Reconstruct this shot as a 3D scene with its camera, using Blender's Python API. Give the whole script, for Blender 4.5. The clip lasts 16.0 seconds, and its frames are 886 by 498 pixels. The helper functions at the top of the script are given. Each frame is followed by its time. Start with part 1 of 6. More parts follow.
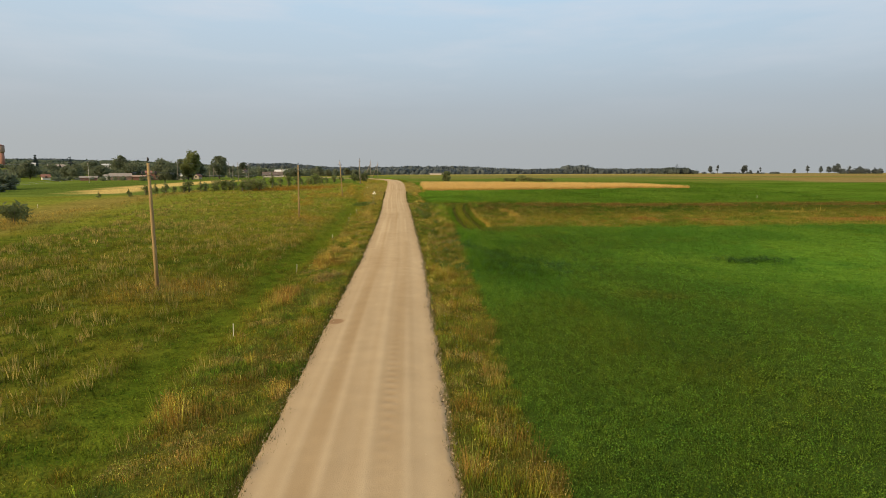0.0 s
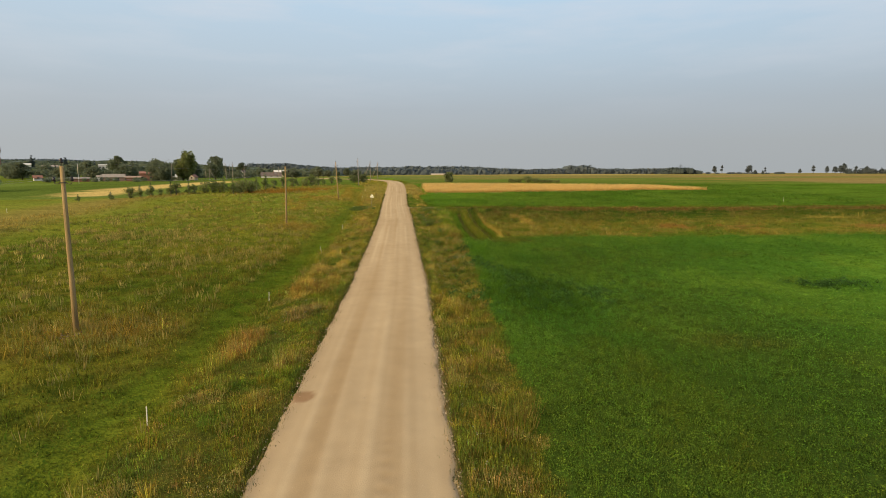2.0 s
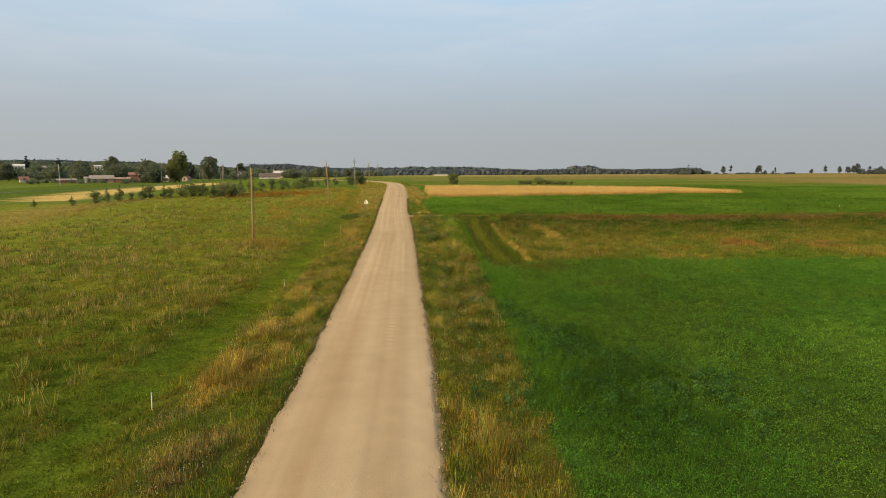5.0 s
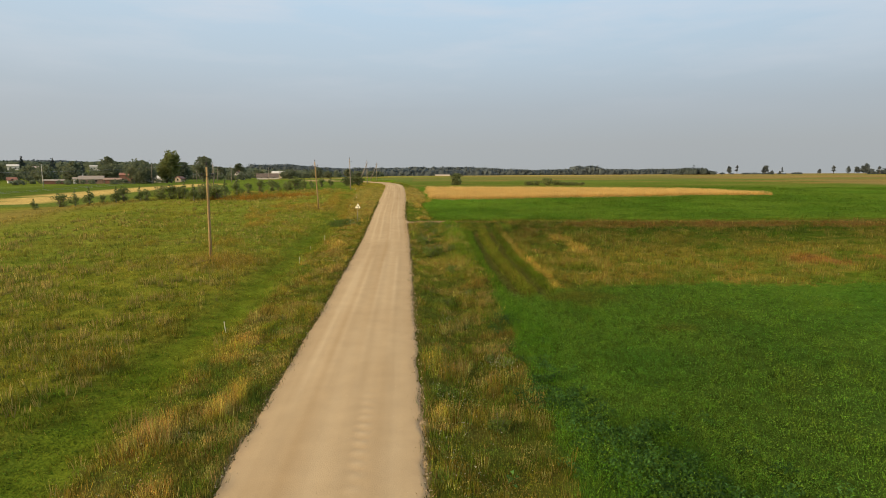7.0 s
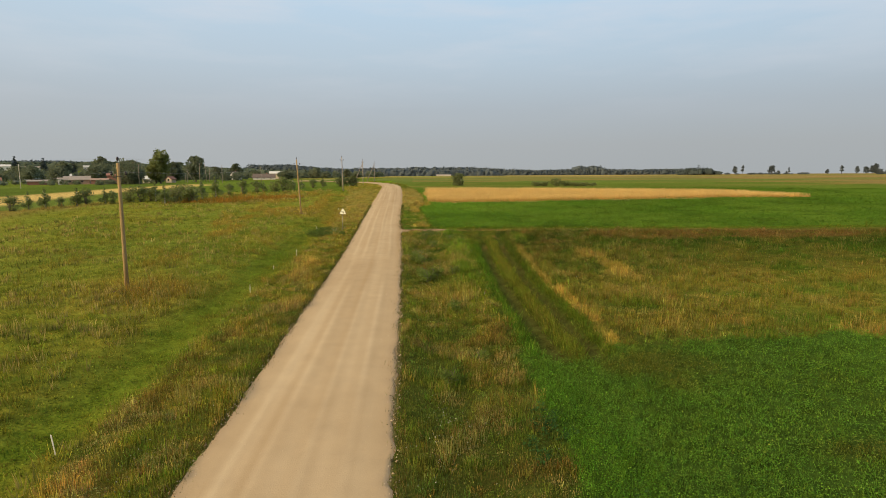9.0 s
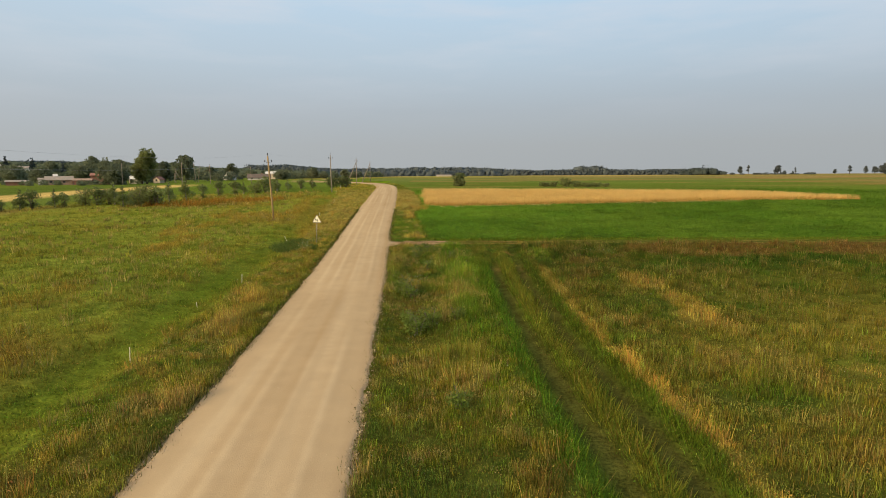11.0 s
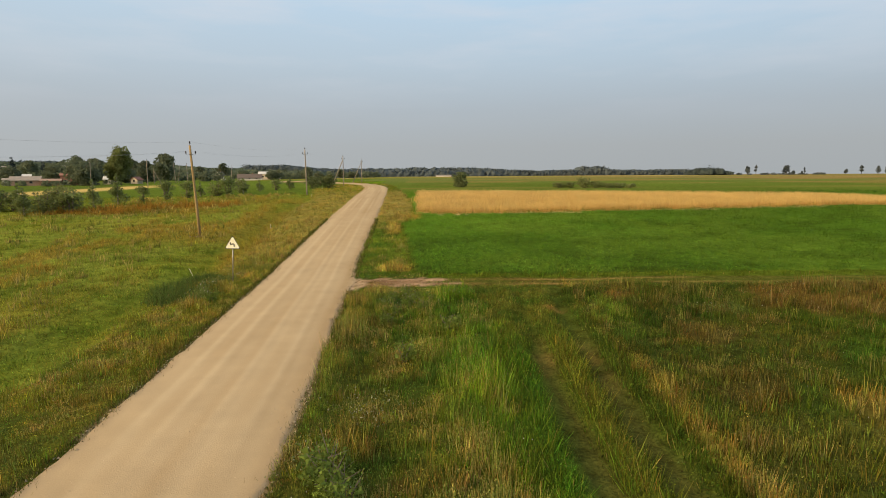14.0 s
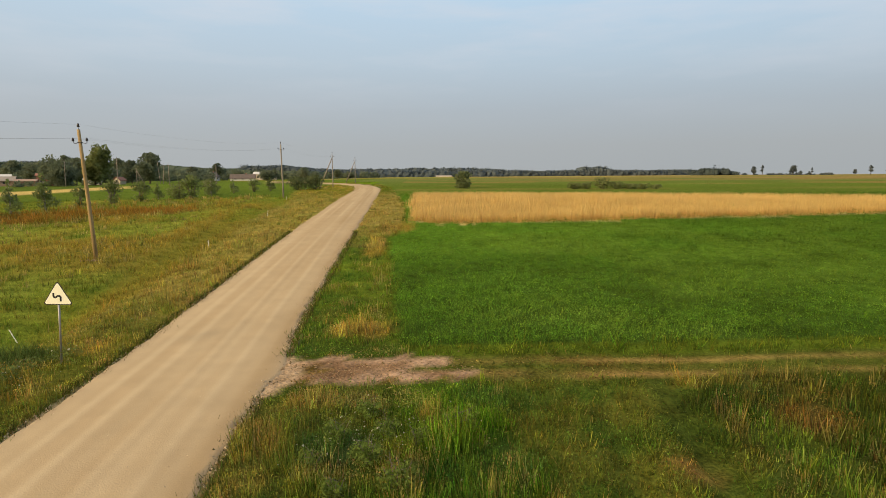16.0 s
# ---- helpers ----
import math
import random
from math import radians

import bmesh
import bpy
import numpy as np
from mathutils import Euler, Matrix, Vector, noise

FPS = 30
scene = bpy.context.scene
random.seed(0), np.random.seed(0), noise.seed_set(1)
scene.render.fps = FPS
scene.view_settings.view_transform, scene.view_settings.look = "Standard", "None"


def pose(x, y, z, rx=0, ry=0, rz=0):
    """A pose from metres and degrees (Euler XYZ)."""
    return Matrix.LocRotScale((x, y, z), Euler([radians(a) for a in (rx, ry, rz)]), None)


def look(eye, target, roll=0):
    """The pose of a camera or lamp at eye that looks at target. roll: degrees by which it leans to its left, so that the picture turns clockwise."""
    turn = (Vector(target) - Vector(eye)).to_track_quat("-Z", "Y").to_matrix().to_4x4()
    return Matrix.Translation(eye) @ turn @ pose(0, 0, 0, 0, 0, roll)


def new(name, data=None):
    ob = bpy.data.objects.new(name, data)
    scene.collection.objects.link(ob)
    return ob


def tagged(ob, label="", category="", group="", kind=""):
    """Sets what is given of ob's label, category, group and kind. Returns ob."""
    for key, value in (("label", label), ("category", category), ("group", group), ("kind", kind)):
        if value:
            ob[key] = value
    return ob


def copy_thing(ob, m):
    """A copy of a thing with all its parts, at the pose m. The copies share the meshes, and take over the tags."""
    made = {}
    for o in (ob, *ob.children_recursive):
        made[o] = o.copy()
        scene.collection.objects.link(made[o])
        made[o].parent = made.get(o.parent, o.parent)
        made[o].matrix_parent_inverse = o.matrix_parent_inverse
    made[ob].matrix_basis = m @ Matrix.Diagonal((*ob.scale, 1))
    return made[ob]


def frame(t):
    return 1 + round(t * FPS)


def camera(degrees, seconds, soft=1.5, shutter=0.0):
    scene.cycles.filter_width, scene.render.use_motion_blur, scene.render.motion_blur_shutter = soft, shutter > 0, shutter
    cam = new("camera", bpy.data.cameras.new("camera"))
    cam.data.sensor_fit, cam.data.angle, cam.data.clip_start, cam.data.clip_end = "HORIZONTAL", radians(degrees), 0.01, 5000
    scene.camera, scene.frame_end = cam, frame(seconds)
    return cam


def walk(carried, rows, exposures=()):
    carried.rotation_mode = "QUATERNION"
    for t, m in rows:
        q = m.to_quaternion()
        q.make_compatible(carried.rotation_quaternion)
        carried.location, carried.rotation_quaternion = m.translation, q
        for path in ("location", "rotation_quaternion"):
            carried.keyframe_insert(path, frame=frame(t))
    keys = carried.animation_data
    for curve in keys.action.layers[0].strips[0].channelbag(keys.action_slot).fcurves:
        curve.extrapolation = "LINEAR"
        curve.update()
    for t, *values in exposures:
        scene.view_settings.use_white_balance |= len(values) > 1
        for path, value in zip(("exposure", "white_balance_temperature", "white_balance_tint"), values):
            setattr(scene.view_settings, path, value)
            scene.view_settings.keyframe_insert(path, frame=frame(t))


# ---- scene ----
# ---- camera and its way: a slow flight along a gravel road ----
cam = camera(76.8, 16.0, soft=0.92)
# seconds, x, y, z, pitch, roll, yaw
PATH = [
    (0.0, -0.059, 0.261, 6.837, -7.706, 0.100, -3.399),
    (0.5, -0.068, 2.246, 6.912, -7.705, 0.109, -3.390),
    (1.0, -0.070, 4.369, 6.979, -7.702, 0.119, -3.371),
    (1.5, -0.063, 6.593, 7.039, -7.698, 0.128, -3.343),
    (2.0, -0.046, 8.892, 7.096, -7.692, 0.137, -3.308),
    (2.5, -0.019, 11.249, 7.151, -7.686, 0.146, -3.267),
    (3.0, 0.019, 13.653, 7.205, -7.680, 0.154, -3.222),
    (3.5, 0.069, 16.101, 7.257, -7.672, 0.162, -3.175),
    (4.0, 0.132, 18.592, 7.299, -7.665, 0.170, -3.126),
    (4.5, 0.207, 21.129, 7.332, -7.657, 0.178, -3.076),
    (5.0, 0.295, 23.715, 7.353, -7.649, 0.185, -3.027),
    (5.5, 0.396, 26.357, 7.367, -7.641, 0.192, -2.980),
    (6.0, 0.509, 29.059, 7.373, -7.633, 0.199, -2.935),
    (6.5, 0.634, 31.827, 7.372, -7.625, 0.205, -2.894),
    (7.0, 0.771, 34.663, 7.363, -7.617, 0.212, -2.856),
    (7.5, 0.919, 37.570, 7.347, -7.610, 0.217, -2.822),
    (8.0, 1.077, 40.547, 7.326, -7.602, 0.223, -2.792),
    (8.5, 1.245, 43.594, 7.300, -7.595, 0.229, -2.767),
    (9.0, 1.421, 46.705, 7.269, -7.588, 0.234, -2.747),
    (9.5, 1.605, 49.876, 7.235, -7.581, 0.239, -2.731),
    (10.0, 1.796, 53.100, 7.198, -7.574, 0.243, -2.720),
    (10.5, 1.991, 56.368, 7.160, -7.568, 0.248, -2.713),
    (11.0, 2.190, 59.674, 7.118, -7.561, 0.252, -2.710),
    (11.5, 2.392, 63.008, 7.075, -7.554, 0.256, -2.711),
    (12.0, 2.594, 66.364, 7.030, -7.547, 0.259, -2.714),
    (12.5, 2.795, 69.738, 6.984, -7.539, 0.262, -2.719),
    (13.0, 2.995, 73.129, 6.938, -7.531, 0.265, -2.726),
    (13.5, 3.190, 76.542, 6.894, -7.522, 0.268, -2.732),
    (14.0, 3.379, 79.985, 6.847, -7.513, 0.270, -2.738),
    (14.5, 3.560, 83.478, 6.800, -7.503, 0.273, -2.742),
    (15.0, 3.732, 87.048, 6.753, -7.491, 0.275, -2.742),
    (15.5, 3.893, 90.733, 6.708, -7.478, 0.276, -2.737),
    (16.0, 4.040, 94.587, 6.666, -7.463, 0.277, -2.726),
]
walk(cam, [(t, pose(x, y, z, 90 + pitch, roll, yaw)) for t, x, y, z, pitch, roll, yaw in PATH])

# ---- world, sun, exposure ----
SUN_ELEVATION, SUN_FROM = 24.0, 237.0     # degrees; compass bearing (clockwise from +y) that the light comes from
world = bpy.data.worlds.new("hazy_morning_sky")
scene.world = world
world.use_nodes = True
wn, wl = world.node_tree.nodes, world.node_tree.links
wn.clear()
sky = wn.new("ShaderNodeTexSky")
sky.sky_type = "NISHITA"
sky.sun_disc = False
sky.sun_elevation = radians(SUN_ELEVATION)
sky.sun_rotation = radians(SUN_FROM)
sky.dust_density = 4.0
coords = wn.new("ShaderNodeTexCoord")
split = wn.new("ShaderNodeSeparateXYZ")
wl.new(coords.outputs["Generated"], split.inputs[0])
haze = wn.new("ShaderNodeValToRGB")       # haze: grey-mauve low down, clear blue higher up
wl.new(split.outputs["Z"], haze.inputs[0])
for place, colour in ((0.0, (0.368, 0.392, 0.405)), (0.05, (0.374, 0.400, 0.416)), (0.11, (0.388, 0.438, 0.482)),
                      (0.19, (0.440, 0.542, 0.632)), (0.29, (0.465, 0.622, 0.768)), (0.6, (0.42, 0.60, 0.86))):
    stop = haze.color_ramp.elements.new(place)
    stop.color = (*colour, 1)
haze.color_ramp.elements.remove(haze.color_ramp.elements[0])
haze.color_ramp.elements.remove(haze.color_ramp.elements[-1])
stretch = wn.new("ShaderNodeMapping")
stretch.inputs["Scale"].default_value = (1.6, 1.6, 9.0)
wl.new(coords.outputs["Generated"], stretch.inputs["Vector"])
wisps = wn.new("ShaderNodeTexNoise")
wisps.inputs["Scale"].default_value = 2.2
wisps.inputs["Detail"].default_value = 5.0
wisps.inputs["Roughness"].default_value = 0.55
wl.new(stretch.outputs[0], wisps.inputs["Vector"])
veil = wn.new("ShaderNodeMapRange")
veil.inputs["From Min"].default_value, veil.inputs["From Max"].default_value = 0.46, 0.74
veil.inputs["To Max"].default_value = 0.50
wl.new(wisps.outputs["Fac"], veil.inputs["Value"])
higher = wn.new("ShaderNodeMapRange")
higher.inputs["From Min"].default_value, higher.inputs["From Max"].default_value = 0.08, 0.27
wl.new(split.outputs["Z"], higher.inputs["Value"])
amount = wn.new("ShaderNodeMath")
amount.operation = "MULTIPLY"
wl.new(veil.outputs[0], amount.inputs[0])
wl.new(higher.outputs[0], amount.inputs[1])
clouded = wn.new("ShaderNodeMix")
clouded.data_type = "RGBA"
clouded.inputs["B"].default_value = (0.66, 0.66, 0.70, 1)
wl.new(amount.outputs[0], clouded.inputs["Factor"])
wl.new(haze.outputs[0], clouded.inputs["A"])
# warm bright haze round the sun, behind the camera
toward = wn.new("ShaderNodeVectorMath")
toward.operation = "DOT_PRODUCT"
_sb, _se = radians(SUN_FROM), radians(SUN_ELEVATION)
toward.inputs[1].default_value = (math.sin(_sb) * math.cos(_se), math.cos(_sb) * math.cos(_se), math.sin(_se))
wl.new(coords.outputs["Generated"], toward.inputs[0])
glow = wn.new("ShaderNodeMapRange")
glow.interpolation_type = "SMOOTHSTEP"
glow.inputs["From Min"].default_value, glow.inputs["From Max"].default_value = 0.15, 1.0
wl.new(toward.outputs["Value"], glow.inputs["Value"])
sunward = wn.new("ShaderNodeMix")
sunward.data_type = "RGBA"
sunward.inputs["B"].default_value = (1.55, 1.18, 0.72, 1)
wl.new(glow.outputs[0], sunward.inputs["Factor"])
wl.new(clouded.outputs["Result"], sunward.inputs["A"])
side = wn.new("ShaderNodeMapRange")        # thin bright haze towards the sunny side
side.inputs["From Min"].default_value, side.inputs["From Max"].default_value = 0.45, -0.65
side.inputs["To Max"].default_value = 0.14
wl.new(split.outputs["X"], side.inputs["Value"])
paler = wn.new("ShaderNodeMix")
paler.data_type = "RGBA"
paler.inputs["B"].default_value = (0.66, 0.68, 0.68, 1)
wl.new(side.outputs[0], paler.inputs["Factor"])
wl.new(sunward.outputs["Result"], paler.inputs["A"])
hazy = wn.new("ShaderNodeBackground")
wl.new(paler.outputs["Result"], hazy.inputs["Color"])
hazy.inputs["Strength"].default_value = 1.16
clear = wn.new("ShaderNodeBackground")
wl.new(sky.outputs[0], clear.inputs["Color"])
clear.inputs["Strength"].default_value = 0.05
both = wn.new("ShaderNodeMixShader")
both.inputs[0].default_value = 0.10
wl.new(hazy.outputs[0], both.inputs[1])
wl.new(clear.outputs[0], both.inputs[2])
wout = wn.new("ShaderNodeOutputWorld")
wl.new(both.outputs[0], wout.inputs["Surface"])

sun_data = bpy.data.lights.new("sun", "SUN")
sun_data.energy, sun_data.angle, sun_data.color = 3.7, radians(14.0), (1.0, 0.76, 0.46)
sun = new("sun", sun_data)
_b, _e = radians(SUN_FROM), radians(SUN_ELEVATION)
_from = Vector((math.sin(_b) * math.cos(_e), math.cos(_b) * math.cos(_e), math.sin(_e)))
sun.matrix_basis = look(_from * 300, (0, 0, 0))


# ---- materials ----
def smooth_noise(x, y, size, seed=0):
    """Soft noise in 0..1 over the plan, for arrays; size in metres."""
    x, y = np.asarray(x, float) / size + 311.7, np.asarray(y, float) / size + 173.3
    i, j = np.floor(x).astype(np.int64), np.floor(y).astype(np.int64)
    u, v = x - i, y - j
    u, v = u * u * (3 - 2 * u), v * v * (3 - 2 * v)

    def lattice(a, b):
        n = (a * 374761393 + b * 668265263 + seed * 1442695041) & 0x7FFFFFFF
        n = ((n ^ (n >> 13)) * 1274126177) & 0x7FFFFFFF
        return ((n ^ (n >> 16)) & 0xFFFF) / 65535.0
    return ((lattice(i, j) * (1 - u) + lattice(i + 1, j) * u) * (1 - v)
            + (lattice(i, j + 1) * (1 - u) + lattice(i + 1, j + 1) * u) * v)


def fractal(x, y, size, seed=0):
    return (smooth_noise(x, y, size, seed) * 0.53 + smooth_noise(x, y, size / 2.3, seed + 5) * 0.30
            + smooth_noise(x, y, size / 5.1, seed + 9) * 0.17)


def step(a, b, v):
    f = np.clip((np.asarray(v, float) - a) / (b - a), 0, 1)
    return f * f * (3 - 2 * f)


def surface(name, colour, rough=0.8, metal=0.0, vary=0.25, scale=3.0, fine=40.0, bump=0.0, second=None, per_island=0.0,
            attribute="", translucent=0.0, per_object=0.0, stretch=(1, 1, 1), gloss=0.3, depth=0.02):
    """A procedural material: colour with noise at two scales, bump, and spread by island or object."""
    m = bpy.data.materials.new(name)
    m.use_nodes = True
    n, l = m.node_tree.nodes, m.node_tree.links
    bsdf, out = n["Principled BSDF"], n["Material Output"]
    tc = n.new("ShaderNodeTexCoord")
    mp = n.new("ShaderNodeMapping")
    mp.inputs["Scale"].default_value = stretch
    l.new(tc.outputs["Object"], mp.inputs["Vector"])
    if attribute:
        src = n.new("ShaderNodeAttribute")
        src.attribute_name = attribute
        base = src.outputs["Color"]
    else:
        src = n.new("ShaderNodeRGB")
        src.outputs[0].default_value = (*colour, 1)
        base = src.outputs[0]
    big = n.new("ShaderNodeTexNoise")
    big.inputs["Scale"].default_value, big.inputs["Detail"].default_value = scale, 4
    l.new(mp.outputs[0], big.inputs["Vector"])
    small = n.new("ShaderNodeTexNoise")
    small.inputs["Scale"].default_value, small.inputs["Detail"].default_value = fine, 3
    l.new(mp.outputs[0], small.inputs["Vector"])
    if second:
        mixed = n.new("ShaderNodeMix")
        mixed.data_type = "RGBA"
        rng = n.new("ShaderNodeMapRange")
        rng.inputs["From Min"].default_value, rng.inputs["From Max"].default_value = 0.42, 0.62
        l.new(big.outputs["Fac"], rng.inputs["Value"])
        l.new(rng.outputs[0], mixed.inputs["Factor"])
        l.new(base, mixed.inputs["A"])
        mixed.inputs["B"].default_value = (*second, 1)
        base = mixed.outputs["Result"]
    total = n.new("ShaderNodeMath")
    total.operation = "ADD"
    l.new(big.outputs["Fac"], total.inputs[0])
    l.new(small.outputs["Fac"], total.inputs[1])
    level = n.new("ShaderNodeMapRange")
    level.inputs["From Min"].default_value, level.inputs["From Max"].default_value = 0.6, 1.4
    level.inputs["To Min"].default_value, level.inputs["To Max"].default_value = 1 - vary, 1 + vary
    l.new(total.outputs[0], level.inputs["Value"])
    value = level.outputs[0]
    for spread, node, socket in ((per_island, "ShaderNodeNewGeometry", "Random Per Island"), (per_object, "ShaderNodeObjectInfo", "Random")):
        if spread:
            g = n.new(node)
            r = n.new("ShaderNodeMapRange")
            r.inputs["To Min"].default_value, r.inputs["To Max"].default_value = 1 - spread, 1 + spread
            l.new(g.outputs[socket], r.inputs["Value"])
            times = n.new("ShaderNodeMath")
            times.operation = "MULTIPLY"
            l.new(value, times.inputs[0])
            l.new(r.outputs[0], times.inputs[1])
            value = times.outputs[0]
    scaled = n.new("ShaderNodeVectorMath")
    scaled.operation = "SCALE"
    l.new(base, scaled.inputs[0])
    l.new(value, scaled.inputs["Scale"])
    l.new(scaled.outputs[0], bsdf.inputs["Base Color"])
    bsdf.inputs["Roughness"].default_value = rough
    bsdf.inputs["Metallic"].default_value = metal
    bsdf.inputs["Specular IOR Level"].default_value = gloss
    if bump:
        b = n.new("ShaderNodeBump")
        b.inputs["Strength"].default_value = bump
        b.inputs["Distance"].default_value = depth
        l.new(total.outputs[0], b.inputs["Height"])
        l.new(b.outputs[0], bsdf.inputs["Normal"])
    if translucent:
        t = n.new("ShaderNodeBsdfTranslucent")
        l.new(scaled.outputs[0], t.inputs["Color"])
        mx = n.new("ShaderNodeMixShader")
        mx.inputs[0].default_value = translucent
        l.new(bsdf.outputs[0], mx.inputs[1])
        l.new(t.outputs[0], mx.inputs[2])
        l.new(mx.outputs[0], out.inputs["Surface"])
    return m


GROUND = surface("ground_turf", None, 0.95, vary=0.55, scale=1.5, fine=9.0, bump=0.9, attribute="tint", gloss=0.0, depth=0.10)
BLADES = surface("grass_blades", None, 0.7, vary=0.12, scale=0.3, fine=3.0, attribute="tint", per_island=0.20, translucent=0.30, gloss=0.03)
LEAVES = surface("broad_leaves", (0.180, 0.205, 0.072), 0.8, vary=0.2, scale=0.4, fine=3.0, per_island=0.2, translucent=0.42, per_object=0.12, gloss=0.05)
BIRCH_LEAVES = surface("light_green_leaves", (0.175, 0.215, 0.075), 0.8, vary=0.2, scale=0.4, fine=3.0, per_island=0.2, translucent=0.42, per_object=0.15, gloss=0.05)
DARK_LEAVES = surface("dark_green_leaves", (0.125, 0.150, 0.062), 0.8, vary=0.2, scale=0.4, fine=3.0, per_island=0.2, translucent=0.35, per_object=0.15, gloss=0.05)
PINE_NEEDLES = surface("blue_green_needles", (0.046, 0.062, 0.062), 0.9, vary=0.15, scale=0.02, fine=0.3, per_island=0.14, gloss=0.1)
# distant haze is put into this foliage as a blue-grey base colour
HAZED_WOODS = surface("hazed_forest_foliage", (0.076, 0.094, 0.100), 0.95, vary=0.12, scale=0.015, fine=0.12, per_island=0.10, gloss=0.0)
# village leaves paled and greyed, so the colour includes the haze before them
HAZED_LEAVES = surface("hazed_tree_leaves", (0.145, 0.170, 0.105), 0.9, vary=0.2, scale=0.3, fine=2.0, per_island=0.15, translucent=0.40, per_object=0.2, gloss=0.0)
WEED_LEAVES = surface("verge_weed_leaves", (0.125, 0.175, 0.036), 0.8, vary=0.2, scale=2.0, fine=20.0, per_island=0.45, translucent=0.25, per_object=0.2, gloss=0.0)
# greyed green: some haze is painted into the woods behind the village
HAZED_MID_WOODS = surface("hazed_village_foliage", (0.080, 0.098, 0.064), 0.95, vary=0.22, scale=0.03, fine=0.4, per_island=0.22, gloss=0.0)
BARK = surface("grey_brown_bark", (0.13, 0.105, 0.08), 0.9, vary=0.35, scale=3, fine=25, bump=0.6, stretch=(3, 3, 0.6))
BIRCH_BARK = surface("pale_bark", (0.42, 0.39, 0.33), 0.85, vary=0.3, scale=4, fine=20, second=(0.1, 0.09, 0.08), bump=0.3)
POLE_WOOD = surface("weathered_pole_wood", (0.36, 0.255, 0.110), 0.85, vary=0.35, scale=4, fine=60, second=(0.22, 0.155, 0.075), bump=0.5, stretch=(6, 6, 0.25))
GREY_WOOD = surface("grey_weathered_wood", (0.24, 0.21, 0.17), 0.9, vary=0.35, scale=4, fine=60, bump=0.5, stretch=(6, 6, 0.25))
CONCRETE = surface("pale_concrete", (0.50, 0.47, 0.42), 0.9, vary=0.15, scale=2, fine=30, bump=0.2)
STEEL = surface("dull_steel", (0.28, 0.27, 0.25), 0.5, metal=0.7, vary=0.2, scale=6, fine=60)
RUST_STEEL = surface("dark_rusty_steel", (0.07, 0.055, 0.045), 0.7, metal=0.3, vary=0.3, scale=8, fine=60)
CERAMIC = surface("dark_glazed_ceramic", (0.025, 0.02, 0.02), 0.25, vary=0.1, scale=5, fine=40)
WIRE = surface("aluminium_wire", (0.34, 0.34, 0.34), 0.5, metal=0.6, vary=0.1, scale=1, fine=10)
STAKE_PAINT = surface("white_stake_paint", (0.72, 0.68, 0.58), 0.7, vary=0.12, scale=6, fine=40)
SIGN_FACE = surface("sign_face_white", (0.88, 0.86, 0.66), 0.45, vary=0.06, scale=3, fine=25)
SIGN_RIM = surface("sign_rim_dark", (0.035, 0.025, 0.022), 0.45, vary=0.06, scale=3, fine=25)
SIGN_BLACK = surface("sign_symbol_black", (0.012, 0.012, 0.012), 0.5, vary=0.1, scale=3, fine=25)
BRICK = surface("red_brick_wall", (0.26, 0.13, 0.095), 0.9, vary=0.25, scale=0.8, fine=8, second=(0.26, 0.13, 0.09))
BRICK_PALE = surface("pale_brick_wall", (0.30, 0.21, 0.16), 0.9, vary=0.2, scale=0.8, fine=8)
WHITE_WALL = surface("white_lime_wall", (0.60, 0.58, 0.54), 0.9, vary=0.1, scale=0.6, fine=6)
BEIGE_WALL = surface("beige_plaster_wall", (0.52, 0.44, 0.33), 0.9, vary=0.12, scale=0.6, fine=6)
ASBESTOS = surface("grey_corrugated_roof", (0.27, 0.24, 0.21), 0.9, vary=0.2, scale=0.7, fine=8, second=(0.28, 0.24, 0.20))
RED_ROOF = surface("red_brown_roof", (0.25, 0.12, 0.085), 0.85, vary=0.2, scale=0.8, fine=8)
DARK_ROOF = surface("dark_brown_roof", (0.12, 0.095, 0.08), 0.85, vary=0.2, scale=0.8, fine=8)
PALE_ROOF = surface("pale_sheet_roof", (0.55, 0.54, 0.50), 0.7, vary=0.12, scale=0.8, fine=8)
GLASS = surface("dark_window_glass", (0.03, 0.035, 0.04), 0.1, vary=0.05, scale=1, fine=5, gloss=0.5)


def road_material(name):
    m = surface(name, None, 1.0, vary=0.09, scale=1.2, fine=30, bump=0.35, attribute="tint", gloss=0.0)
    return m


GRAVEL = road_material("packed_gravel")
EARTH = surface("bare_earth", (0.20, 0.14, 0.085), 0.95, vary=0.3, scale=6, fine=40, per_island=0.3)


# ---- building helpers ----
def mesh_from(name, verts, tris, material, tint=None, quads=None, flat=True):
    """A mesh from arrays of places and triangles, with a colour for each corner point."""
    verts = np.ascontiguousarray(verts, np.float32)
    me = bpy.data.meshes.new(name)
    tris = np.ascontiguousarray(tris, np.int32)
    size = tris.shape[1]
    me.vertices.add(len(verts))
    me.vertices.foreach_set("co", verts.ravel())
    me.loops.add(tris.size)
    me.loops.foreach_set("vertex_index", tris.ravel())
    me.polygons.add(len(tris))
    me.polygons.foreach_set("loop_start", np.arange(0, tris.size, size, dtype=np.int32))
    if tint is not None:
        layer = me.color_attributes.new("tint", "FLOAT_COLOR", "POINT")
        full = np.ones((len(verts), 4), np.float32)
        full[:, :3] = tint
        layer.data.foreach_set("color", full.ravel())
    me.update(calc_edges=True)
    me.polygons.foreach_set("use_smooth", np.full(len(tris), not flat))
    me.materials.append(material)
    return me


